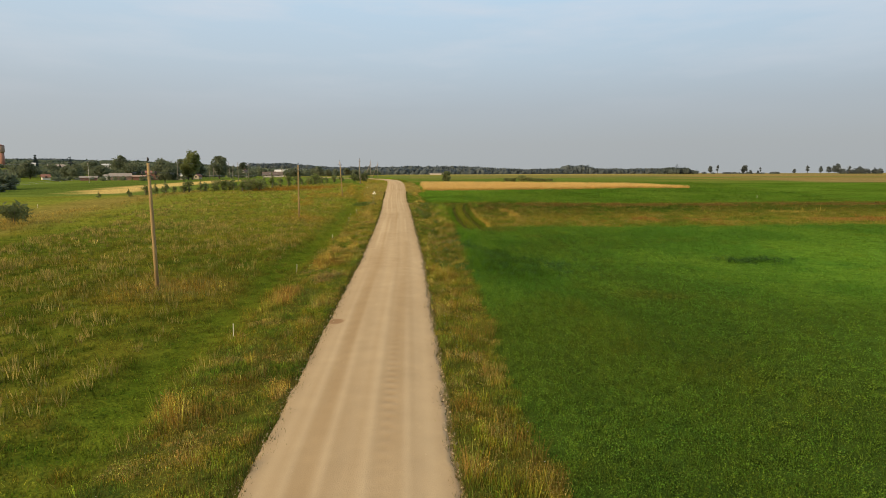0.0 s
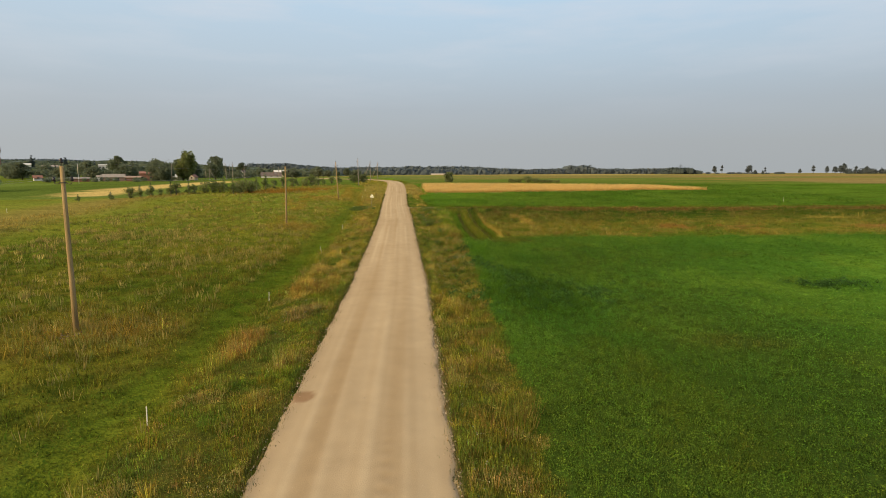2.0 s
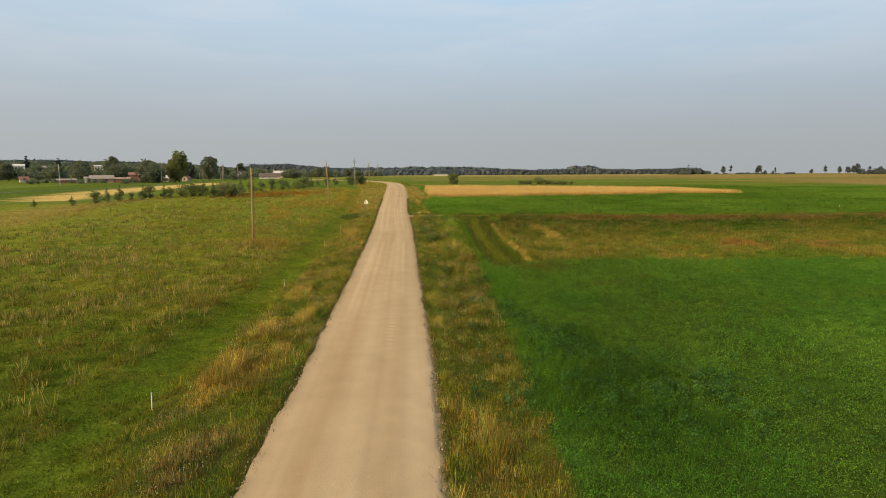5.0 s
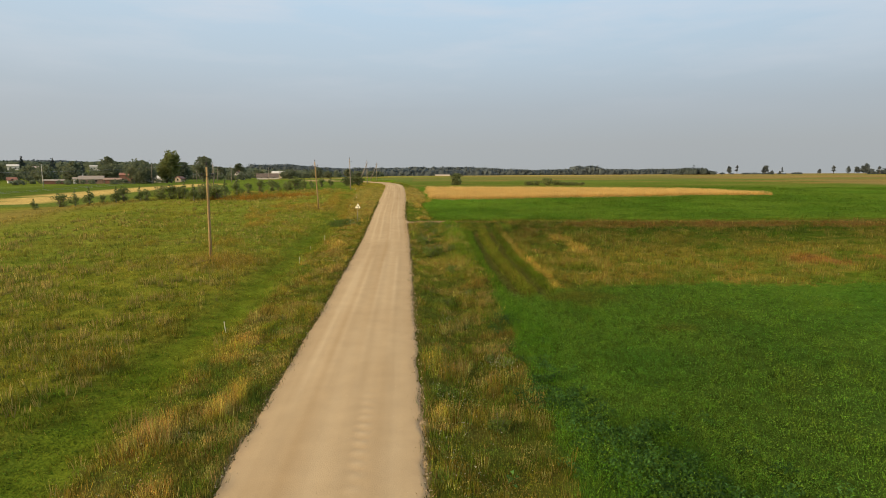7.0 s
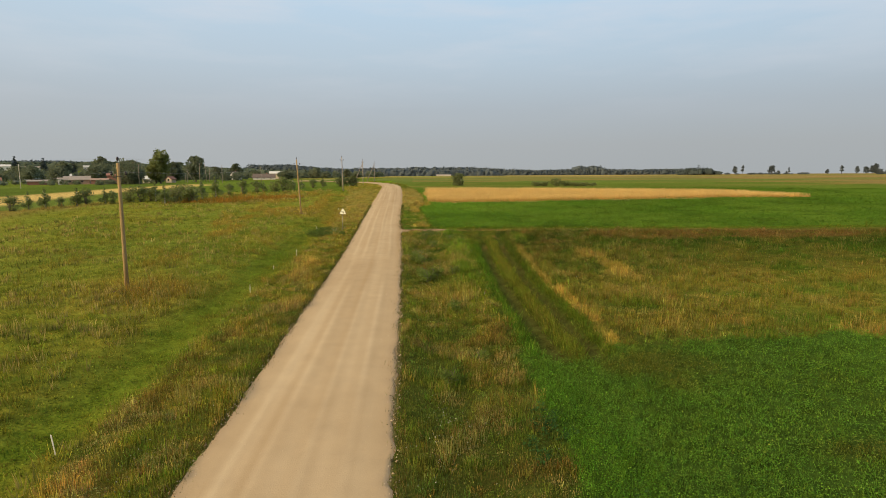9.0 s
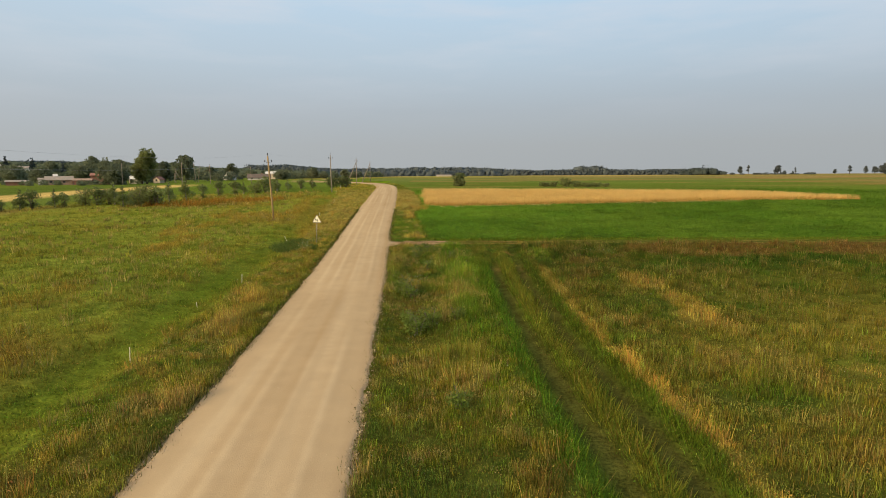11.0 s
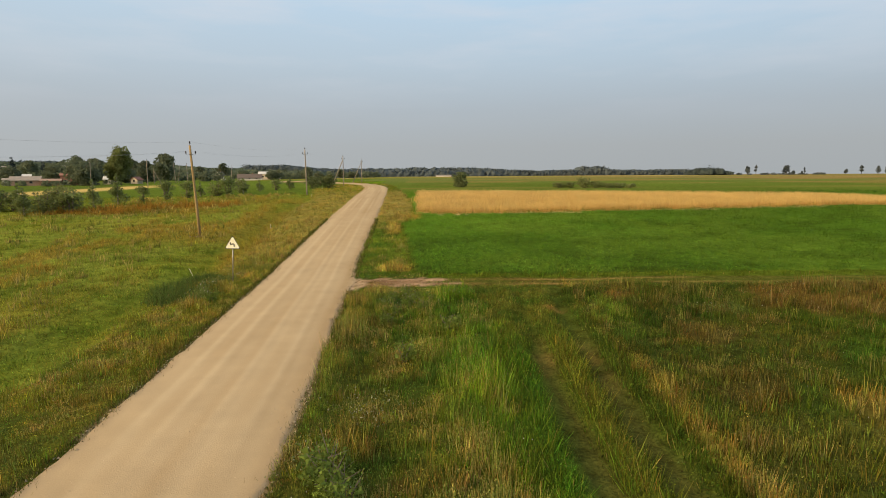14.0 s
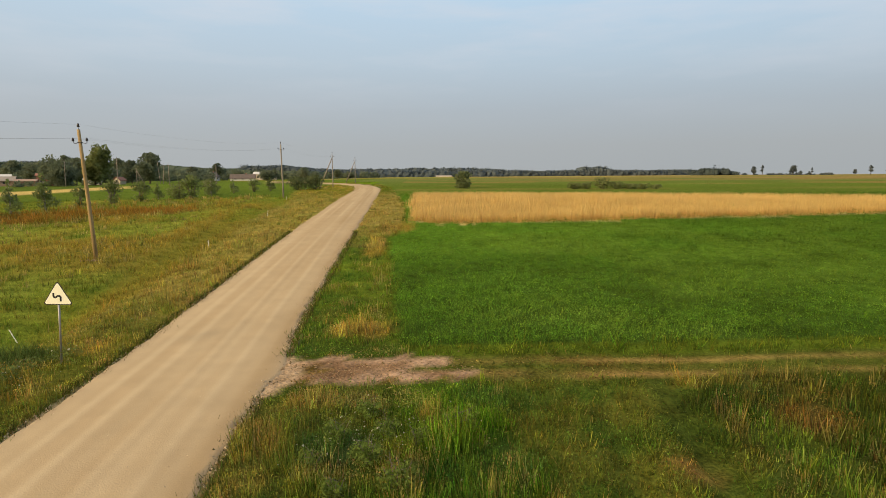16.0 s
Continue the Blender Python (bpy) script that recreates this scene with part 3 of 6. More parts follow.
    # fresh green field and cereal past the cross track
    field_c = (x >= outer + 0.2) & (y >= 113.0 + wob * 0.25) & (y < 182) & (u > 3)
    lay(field_c, mix(mix(full(np.array((0.108, 0.182, 0.027))), full(np.array((0.084, 0.162, 0.021))), step(0.42, 0.62, f1)), full(np.array((0.060, 0.105, 0.014))), step(0.56, 0.72, fractal(x * 0.6, y, 1.6, 58)) * 0.8) * (0.72 + 0.56 * fractal(x * 0.55 + y * 0.2, y, 3.4, 59))[:, None], 0.22 + 0.16 * fractal(x * 0.6, y, 1.3, 60), 0.9, 2)
    front = 143.0 + 0.13 * np.clip(x, 0, 60) + 0.02 * np.clip(x - 60, 0, 40) + wob * 0.5 + (fractal(x, y, 1.4, 116) - 0.5) * 2.0 + 2.0 * np.exp(-((x - 3.6) / 1.6) ** 2)
    back = np.interp(x, (2, 18, 36, 50, 66, 76, 82, 86), (178.5, 178, 175, 171, 166, 156, 150, 148))
    grain = (x > 3.7 + wob * 0.8 + (fractal(x, y, 1.2, 115) - 0.5) * 2.4) & (y > front) & (y < back) & (x < 77)
    lay(grain, full(WHEAT) * (0.85 + 0.3 * f2)[:, None], 0.88 + 0.1 * f2, 1.0, 4)
    # single stands and patches: place, half widths, colour, height
    for sx, sy, rx, ry, tone, high in ((2.3, 106.0, 1.0, 0.9, (0.072, 0.115, 0.045), 0.50), (3.5, 105.9, 0.5, 0.8, (0.200, 0.205, 0.030), 0.50), (0.5, 105.4, 0.7, 1.1, (0.270, 0.180, 0.052), 0.45),
                                       (1.1, 108.4, 0.9, 0.5, (0.280, 0.190, 0.055), 0.42), (4.3, 104.9, 0.6, 0.8, (0.046, 0.084, 0.018), 0.40), (5.9, 105.2, 0.9, 1.3, (0.066, 0.110, 0.024), 0.32), (6.2, 108.6, 1.6, 0.9, (0.060, 0.098, 0.022), 0.26), (4.3, 107.6, 0.35, 0.9, (0.270, 0.185, 0.055), 0.55), (11.2, 107.9, 0.7, 1.0, (0.036, 0.058, 0.016), 0.30),
                                       (10.6, 106.2, 0.5, 1.2, (0.042, 0.068, 0.016), 0.25), (13.4, 106.9, 1.1, 1.1, (0.215, 0.110, 0.040), 0.55), (14.8, 101.0, 1.6, 1.6, (0.165, 0.100, 0.038), 0.45), (17.3, 104.0, 1.2, 1.0, (0.130, 0.135, 0.050), 0.45), (5.2, 101.2, 0.8, 1.4, (0.200, 0.220, 0.034), 0.50),
                                       (9.6, 105.0, 0.5, 0.5, (0.210, 0.125, 0.055), 0.06), (12.6, 109.3, 1.5, 0.5, (0.280, 0.210, 0.058), 0.70), (2.0, 114.9, 1.5, 0.8, (0.340, 0.225, 0.066), 0.95), (3.7, 114.8, 0.6, 0.9, (0.060, 0.110, 0.018), 0.55), (12.4, 110.0, 2.2, 0.35, (0.300, 0.225, 0.062), 0.62),
                                       (5.2, 98.2, 0.8, 2.4, (0.110, 0.188, 0.022), 0.48), (6.0, 102.0, 0.9, 1.6, (0.088, 0.150, 0.022), 0.36), (13.2, 95.4, 1.6, 1.3, (0.165, 0.100, 0.036), 0.50),
                                       (24.0, 104.6, 6.0, 2.6, (0.165, 0.092, 0.034), 0.55), (20.0, 97.5, 2.6, 1.0, (0.070, 0.125, 0.020), 0.35), (15.9, 94.0, 1.3, 1.0, (0.340, 0.215, 0.062), 0.42),
                                       (16.4, 88.5, 1.0, 3.2, (0.340, 0.220, 0.062), 0.42), (10.9, 96.8, 0.5, 1.9, (0.300, 0.205, 0.056), 0.42), (17.1, 73.8, 0.8, 0.6, (0.055, 0.060, 0.018), 0.25),
                                       (2.4, 141.5, 1.6, 3.0, (0.310, 0.195, 0.058), 0.75), (1.2, 133.0, 0.8, 5.0, (0.280, 0.190, 0.055), 0.50), (-7.3, 33.4, 0.9, 3.0, (0.290, 0.190, 0.055), 0.60), (-5.6, 45.4, 0.9, 3.0, (0.250, 0.160, 0.048), 0.50), (-5.7, 38.0, 0.8, 2.2, (0.110, 0.080, 0.030), 0.45)):
        spot = np.exp(-((x - sx) / rx) ** 2 - ((y - sy) / ry) ** 2)
        spot = step(0.28, 0.72, spot * (0.45 + 1.1 * fractal(x, y, 0.8, 111))) * (np.abs(u) > HALF)
        col = mix(col, full(np.array(tone)), spot * 0.85)
        tall = tall + (high - tall) * spot * 0.8
    # cross track: bare at the road, trodden further on
    mid = 110.98 - 0.022 * x + wob * 0.12
    off = y - mid
    track = (np.abs(off) < 1.05 + (f2 - 0.5) * 0.5) & (u > 2) & (x < 130)
    pair = np.exp(-((off - 0.55) / 0.17) ** 2) + np.exp(-((off + 0.62) / 0.20) ** 2)
    pair = pair * (1 - 0.5 * step(9, 20, x)) * (0.45 + 0.9 * step(0.34, 0.56, fractal(x * 0.35, y * 2, 1.2, 52)))
    worn_col = mix(full(np.array((0.070, 0.086, 0.022))), full(np.array((0.125, 0.085, 0.034))), step(0.38, 0.60, fractal(x * 0.5, y, 1.1, 56)) * (1 - step(9, 14, x)))
    worn_col = mix(worn_col, full(np.array((0.285, 0.190, 0.095))), pair * (1 - 0.35 * step(6, 12, x)))
    lay(track, worn_col, 0.10 * (1 - 0.8 * np.clip(pair, 0, 1)), 0.75, 1)
    reach = 5.0 + 1.5 * (fractal(x * 0.3, y * 2.5, 0.9, 114) - 0.5) * 4 + 1.2 * pair
    bare = (np.abs(off) < 0.95 + (fractal(x, y, 0.9, 112) - 0.5) * 0.9) & (u > 2) & (x < reach) & ((fractal(x * 0.5, y, 0.8, 51) < 0.62) | (pair > 0.5))
    earth = mix(full(np.array((0.355, 0.232, 0.140))), full(np.array((0.200, 0.118, 0.062))), step(0.46, 0.62, fractal(x * 0.6, y, 0.9, 118)))
    lay(bare, earth, 0.04, 0.06, 0)
    apron = (u > 2.2) & (y > 107.5) & (y < 114.5) & (u < 2.6 + 0.9 * np.exp(-((y - 110.7) / 1.3) ** 2) + wob * 0.5)
    lay(apron, full(SOIL * 0.85), 0.04, 0.05, 0)
    lay(np.abs(u) < HALF - 0.15, full(SOIL), 0.0, 0.0, 0)
    tall = np.where(kind == 3, tall * (0.50 + 0.95 * step(0.34, 0.66, fractal(x, y, 0.9, 221))), tall)
    col = np.where((kind == 1)[:, None], col * np.array((1.02, 1.0, 0.62)), col)
    col = np.where((kind == 2)[:, None], col * np.array((0.98, 1.03, 0.72)) * (0.94 + 0.16 * step(28, 44, y) * (1 - step(100, 110, y)))[:, None], col)
    col = np.where((kind == 3)[:, None], col * np.array((1.14, 1.17, 0.78)), col)
    dark_end = (u > 0) * np.where(x > 9.8, step(79, 92, y), step(78, 90, y)) * (1 - step(110, 113, y)) * (kind == 3)                # darker, less red weeds towards the cross track
    col = col * (1 - dark_end[:, None] * np.where((x > 9.8)[:, None], np.array((0.42, 0.34, 0.34)), np.array((0.24, 0.10, 0.10))))
    ripe = (kind == 3) * np.where(u > 0, step(124, 140, y + wob * 4 - u * 1.5), 0.75 * step(111, 122, y)) * (1 - step(175, 210, y))                               # riper grass along the rise
    col = mix(col, full(np.array((0.285, 0.222, 0.062))), ripe * (0.35 + 0.6 * fractal(x, y, 2.0, 113)))
    col = np.where(((kind == 2) & (y > 112))[:, None], col * np.array((1.56, 1.52, 1.40)) * (1 - 0.32 * step(6, 40, x))[:, None], col)
    return col, tall, thick, kind


# ---- ground: one sheet to the horizon ----
def spread_axis(fine_from, fine_to, fine, far_from, far_to, growth=1.09):
    mid = list(np.arange(fine_from, fine_to + 1e-6, fine))
    up, s = [], fine
    while (up[-1] if up else fine_to) < far_to:
        s = min(s * growth, 160)
        up.append((up[-1] if up else fine_to) + s)
    down, s = [], fine
    while (down[-1] if down else fine_from) > far_from:
        s = min(s * growth, 160)
        down.append((down[-1] if down else fine_from) - s)
    return np.array(down[::-1] + mid + up)


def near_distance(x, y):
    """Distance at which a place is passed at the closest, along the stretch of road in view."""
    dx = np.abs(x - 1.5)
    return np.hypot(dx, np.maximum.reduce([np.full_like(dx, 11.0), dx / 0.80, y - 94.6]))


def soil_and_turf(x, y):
    """Colour of the turf between the plants, darkened to stand for the shade among them."""
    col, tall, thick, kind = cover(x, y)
    thatch_shade = np.where((kind == 3)[:, None], np.array((0.030, 0.036, 0.010)), np.array((0.048, 0.064, 0.012)))
    # shade under tall and close growth is mixed into the thatch colour
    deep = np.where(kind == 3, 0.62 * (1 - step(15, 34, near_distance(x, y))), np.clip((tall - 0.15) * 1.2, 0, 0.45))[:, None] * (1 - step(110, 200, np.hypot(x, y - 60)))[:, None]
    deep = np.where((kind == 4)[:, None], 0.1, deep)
    thatch_shade = np.where((kind == 2)[:, None], np.array((0.034, 0.058, 0.010)), thatch_shade)
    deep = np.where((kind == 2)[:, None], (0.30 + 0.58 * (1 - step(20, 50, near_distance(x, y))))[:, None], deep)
    return col + (thatch_shade - col) * deep


gx, gy = spread_axis(-16, 30, 0.4, -3200, 3200), spread_axis(4, 128, 0.4, -400, 3400)
X, Y = np.meshgrid(gx, gy)
flat_x, flat_y = X.ravel(), Y.ravel()
verts = np.stack([flat_x, flat_y, land(flat_x, flat_y)], 1)
cols, rows_ = len(gx), len(gy)
idx = np.arange(cols * rows_).reshape(rows_, cols)
quads = np.stack([idx[:-1, :-1], idx[:-1, 1:], idx[1:, 1:], idx[1:, :-1]], -1).reshape(-1, 4)
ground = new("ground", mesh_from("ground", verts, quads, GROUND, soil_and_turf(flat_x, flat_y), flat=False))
tagged(ground, "gently rising farmland with meadow, clover and stubble", "ground", kind="structure")

# ---- gravel road ----
along = np.concatenate([np.arange(-25, 10, 0.4), np.arange(10, 26, 0.09), np.arange(26, 45, 0.22), np.arange(45, 54.95, 0.09), np.arange(55, 131.9, 0.22), np.arange(132, 318, 0.8)])
across = np.linspace(-1, 1, 53)
cx = road_x(along)
kern = np.hanning(9) / np.hanning(9).sum()
slope = np.gradient(np.convolve(np.pad(cx, 4, mode="edge"), kern, mode="valid"), along)
cx = np.convolve(np.pad(cx, 4, mode="edge"), kern, mode="valid")
nx, ny = 1 / np.hypot(1, slope), -slope / np.hypot(1, slope)
ragged_l = HALF + (fractal(along, along * 0 + 7, 0.9, 61) - 0.5) * 0.22
ragged_r = HALF - 0.07 + (fractal(along, along * 0 + 19, 0.8, 62) - 0.5) * 0.36 + 0.35 * np.exp(-((along - 111.4) / 1.6) ** 2)
A, L = np.meshgrid(across, along)
half = np.where(A < 0, ragged_l[:, None], ragged_r[:, None])
off = A * half
RX, RY = cx[:, None] + off * nx[:, None], L + off * ny[:, None]
fx, fy, fo = RX.ravel(), RY.ravel(), off.ravel()
fl = L.ravel()
base_z = np.interp(fl, _py, _pz)
edge = np.abs(A).ravel()
weave = (smooth_noise(fl, fl * 0, 23, 66) - 0.5) * 0.5
ruts = sum(np.exp(-((fo - c - weave) / 0.32) ** 2) for c in (-1.55, -0.35, 0.55, 1.65))
crown = 0.07 * (1 - edge ** 2)
ripple_zone = np.exp(-((fo - 0.75) / 0.17) ** 2) * (np.exp(-((fl - 18.5) / 5.0) ** 2) + 1.2 * np.exp(-((fl - 49.5) / 3.0) ** 2) + 0.6 * np.exp(-((fl - 82) / 3.0) ** 2))
ripple = 0.017 * np.sin(2 * math.pi * fl / 0.58 + 0.8 * np.sin(fl)) * ripple_zone
ridges = sum(np.exp(-((fo - c - weave) / 0.13) ** 2) for c in (-1.75, -0.95, 0.12, 1.15)) * step(0.30, 0.70, smooth_noise(fl, fo * 0 + np.round(fo), 14, 74))
rough = (fractal(fx, fy, 0.6, 63) - 0.5) * 0.010 + (fractal(fx * 2, fy * 0.15, 3.0, 64) - 0.5) * 0.006
lip = -0.06 * step(0.97, 1.0, edge)
road_verts = np.stack([fx, fy, base_z + crown - 0.007 * ruts + 0.004 * ridges + ripple + rough + lip + 0.015], 1)
band = smooth_noise(fo * 2.1 + weave * 2, fl * 0.035, 1.5, 68)
streak = smooth_noise(fo * 6 + weave * 5, fl * 0.05, 1.5, 67) * 0.65 + smooth_noise(fo * 14 + weave * 14, fl * 0.10, 1.5, 69) * 0.35
pale, dusty = np.array((0.490, 0.374, 0.222)), np.array((0.366, 0.262, 0.142))
patchy = fractal(fx, fy * 0.45, 1.7, 70) - 0.5
blend = np.clip(0.34 + 0.22 * ruts + (band - 0.5) * 0.85 + (streak - 0.5) * 0.40 + patchy * 0.45 + 0.55 * ridges, 0, 1)[:, None]
# paler ripple crests: the light on the relief is also put into the tint
blend = np.clip(blend + 0.40 * (ripple_zone * (0.5 + 0.5 * np.sin(2 * math.pi * fl / 0.58 + 0.8 * np.sin(fl))) - 0.4 * ripple_zone)[:, None], 0, 1)
tint = dusty + (pale - dusty) * blend
loose = (step(0.80, 0.97, edge) * step(0.35, 0.6, fractal(fx, fy, 0.7, 71)))[:, None] * 0.5
tint = tint * (0.95 - 0.09 * (1 - step(24, 48, fl)))[:, None]
tint = tint + (np.array((0.32, 0.235, 0.14)) - tint) * loose
damp = np.exp(-((fx + 3.70) / 0.42) ** 2 - ((fy - 27.0) / 0.50) ** 2)
damp = step(0.25, 0.55, damp + (fractal(fx, fy, 0.5, 72) - 0.5) * 0.25)[:, None]
tint = tint + (np.array((0.235, 0.140, 0.072)) - tint) * damp * 0.85
w = len(across)
ri = np.arange(w * len(along)).reshape(len(along), w)
rq = np.stack([ri[:-1, :-1], ri[:-1, 1:], ri[1:, 1:], ri[1:, :-1]], -1).reshape(-1, 4)
road = new("road", mesh_from("road", road_verts, rq, GRAVEL, tint, flat=False))
tagged(road, "pale packed gravel road with faint wheel tracks", "road", kind="structure")


# ---- growth: grass, clover, weeds and cereal ----
def scatter(rng, x0, x1, y0, y1, per_m2):
    count = int((x1 - x0) * (y1 - y0) * per_m2)
    return rng.uniform(x0, x1, count), rng.uniform(y0, y1, count)


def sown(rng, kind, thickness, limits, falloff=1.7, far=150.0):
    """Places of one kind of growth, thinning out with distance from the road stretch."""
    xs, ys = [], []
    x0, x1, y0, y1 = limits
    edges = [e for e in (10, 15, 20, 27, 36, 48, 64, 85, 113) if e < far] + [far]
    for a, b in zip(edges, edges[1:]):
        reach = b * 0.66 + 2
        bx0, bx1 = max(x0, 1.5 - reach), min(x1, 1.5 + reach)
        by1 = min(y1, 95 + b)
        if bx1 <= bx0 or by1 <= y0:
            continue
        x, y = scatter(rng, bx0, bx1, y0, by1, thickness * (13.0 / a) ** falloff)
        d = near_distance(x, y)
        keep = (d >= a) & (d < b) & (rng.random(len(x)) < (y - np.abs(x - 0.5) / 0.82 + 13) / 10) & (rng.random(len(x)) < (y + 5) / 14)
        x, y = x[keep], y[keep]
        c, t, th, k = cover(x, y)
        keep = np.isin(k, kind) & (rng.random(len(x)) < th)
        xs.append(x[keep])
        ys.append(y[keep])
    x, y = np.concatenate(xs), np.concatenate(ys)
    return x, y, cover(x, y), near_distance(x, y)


def blade_mesh(name, rng, x, y, z, height, width, lean, tint, root_shade=None, way=None, ripe=None):
    """Upright narrow blades, one triangle each; feet and tips can take their own tone."""
    n = len(x)
    turn = rng.uniform(0, 2 * math.pi, n)
    wx, wy = np.cos(turn) * width / 2, np.sin(turn) * width / 2
    way = rng.uniform(0, 2 * math.pi, n) if way is None else way
    out = height * lean * rng.uniform(0.2, 1.0, n)
    v = np.empty((n, 3, 3), np.float32)
    v[:, 0] = np.stack([x - wx, y - wy, z - 0.03], 1)
    v[:, 1] = np.stack([x + wx, y + wy, z - 0.03], 1)
    v[:, 2] = np.stack([x + np.cos(way) * out, y + np.sin(way) * out, z + height], 1)
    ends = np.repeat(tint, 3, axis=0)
    # greener feet and strawy tips, with shade and light put into the tint
    if root_shade is not None:
        ends[0::3] *= root_shade
        ends[1::3] *= root_shade
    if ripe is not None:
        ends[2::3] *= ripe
    return mesh_from(name, v.reshape(-1, 3), np.arange(3 * n).reshape(-1, 3), BLADES, ends)


def leaf_mesh(name, rng, x, y, z, size, tint, tilt=0.55):
    """Small broad leaves lying at many angles, one triangle each."""
    n = len(x)
    turn = rng.uniform(0, 2 * math.pi, n)
    v = np.empty((n, 3, 3), np.float32)
    for k in range(3):
        a = turn + k * 2.094 + rng.normal(0, 0.25, n)
        v[:, k] = np.stack([x + np.cos(a) * size, y + np.sin(a) * size, z + rng.normal(0, tilt, n) * size], 1)
    return mesh_from(name, v.reshape(-1, 3), np.arange(3 * n).reshape(-1, 3), BLADES, np.repeat(tint, 3, axis=0))


def clumped(rng, x, y, blades, radius):
    """Several blades round every place."""
    x, y = np.repeat(x, blades), np.repeat(y, blades)
    return x + rng.normal(0, 1, len(x)) * np.repeat(radius, blades), y + rng.normal(0, 1, len(y)) * np.repeat(radius, blades)


def tinted(rng, col, spread, dry=0.0):
    n = len(col)
    col = col * np.exp(rng.normal(0, spread, (n, 1))) * np.exp(rng.normal(0, spread * 0.35, (n, 3)))
    if np.any(dry):
        some = (rng.random(n) < dry)[:, None]
        col = np.where(some, np.array((0.275, 0.212, 0.060)) * rng.uniform(0.6, 1.2, (n, 1)), col)
    return np.clip(col, 0.003, 0.7)


def mixed_weeds(rng, x, y, col):
    """Colour and height of the weeds by sort: they stand in small patches of dark herbs, fresh grass, straw and dock."""
    sort = fractal(x, y, 1.1, 201) + rng.normal(0, 0.05, len(x))
    other = fractal(x, y, 1.5, 203) + rng.normal(0, 0.05, len(x))
    out, high = col.copy(), np.ones(len(x))
    for chosen, tone, tall, share in ((sort < 0.38, (0.060, 0.108, 0.024), 0.80, 0.55), ((sort >= 0.38) & (sort < 0.46), (0.110, 0.165, 0.024), 0.95, 0.50),
                                      ((sort > 0.61) & (other < 0.64), (0.295, 0.228, 0.080), 1.20, 0.55), (other > 0.70, (0.180, 0.105, 0.034), 1.1, 0.45)):
        share = share * np.where(x > 9.8, 0.55, 1.0)
        out = np.where(chosen[:, None], out + (np.array(tone) - out) * share[:, None], out)
        high = np.where(chosen, tall, high)
    return out, high


def grow(name, label, kind, thickness, limits, seed, per=4, high=1.0, wide=0.016, lean=0.5, dry=0.0, spread=0.28, leafy=False, falloff=1.7, far=150.0, grade=0.7, shade=1.0,
         gather=0.05, uneven=0.30, sorts=False, tilt=0.55, root_shade=None, ripe=None):
    """Growth in tufts: the blades or leaves of a tuft share its tone and height and lean outwards."""
    rng = np.random.default_rng(seed)
    x, y, (col, tall, thick, k), d = sown(rng, kind, thickness, limits, falloff, far)
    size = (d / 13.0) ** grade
    tuft = np.exp(rng.normal(0, uneven, len(x)))
    if sorts:
        col, taller = mixed_weeds(rng, x, y, col)
        tuft = tuft * taller
    reach = gather + 0.035 * size
    x2, y2 = clumped(rng, x, y, per, reach)
    rep = lambda a: np.repeat(a, per, axis=0)  # noqa: E731
    z2 = land(x2, y2)
    size2 = rep(size)
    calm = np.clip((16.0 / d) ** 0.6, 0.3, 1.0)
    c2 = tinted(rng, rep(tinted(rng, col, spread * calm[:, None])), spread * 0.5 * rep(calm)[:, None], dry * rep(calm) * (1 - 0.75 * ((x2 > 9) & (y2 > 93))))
    c2 = c2 * shade
    z2 = z2 - 0.02
    away = np.arctan2(y2 - rep(y), x2 - rep(x)) + rng.normal(0, 0.6, len(x2))
    keep = np.abs(x2 - road_x(y2)) > HALF - 0.28 + 0.58 * fractal(x2, y2, 0.9, 97) + rng.uniform(0, 0.12, len(x2))
    if 4 in kind:
        h = rep(tall) * rng.uniform(0.86, 1.03, len(x2)) * high
        # browner stalk feet; the shade between stalks is part of this colour
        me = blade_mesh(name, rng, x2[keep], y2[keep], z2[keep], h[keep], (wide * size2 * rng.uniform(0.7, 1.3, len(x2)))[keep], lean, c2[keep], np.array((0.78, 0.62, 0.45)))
    elif leafy:
        h = rep(tall * tuft) * rng.uniform(0.45, 1.05, len(x2)) * high
        me = leaf_mesh(name, rng, x2[keep], y2[keep], (z2 + h)[keep], (wide * size2 * rng.uniform(0.7, 1.3, len(x2)))[keep], c2[keep], tilt)
    else:
        h = rep(tall * tuft) * rng.uniform(0.6, 1.1, len(x2)) * high
        me = blade_mesh(name, rng, x2[keep], y2[keep], z2[keep], h[keep], (wide * size2 * rng.uniform(0.7, 1.3, len(x2)))[keep], lean, c2[keep], root_shade, away[keep], ripe)
    ob = new(name, me)
    return tagged(ob, label, "grass", kind="stuff")


grow("meadow_grass", "green and straw-coloured meadow grass with dry tufts", (1,), 40, (-90, 130, -5, 240), 11, per=6, high=0.9, wide=0.022, lean=0.8, dry=0.03, spread=0.36, far=100.0, gather=0.06, uneven=0.35, root_shade=np.array((0.72, 0.88, 0.85)), ripe=np.array((1.55, 1.38, 1.25)))
grow("verge_weeds", "tall mixed weeds and dry seeding grass beside the road", (3,), 48, (-30, 130, -5, 240), 12, per=8, high=0.68, wide=0.020, lean=0.42, dry=0.04, spread=0.38, gather=0.04, uneven=0.28, sorts=True, root_shade=np.array((0.72, 0.88, 0.85)), ripe=np.array((1.50, 1.36, 1.20)))
grow("weed_leaves", "broad green weed leaves among the tall grass", (3,), 30, (-30, 100, -5, 200), 13, per=6, high=0.66, wide=0.021, leafy=True, grade=0.45, spread=0.30, gather=0.05, sorts=True)
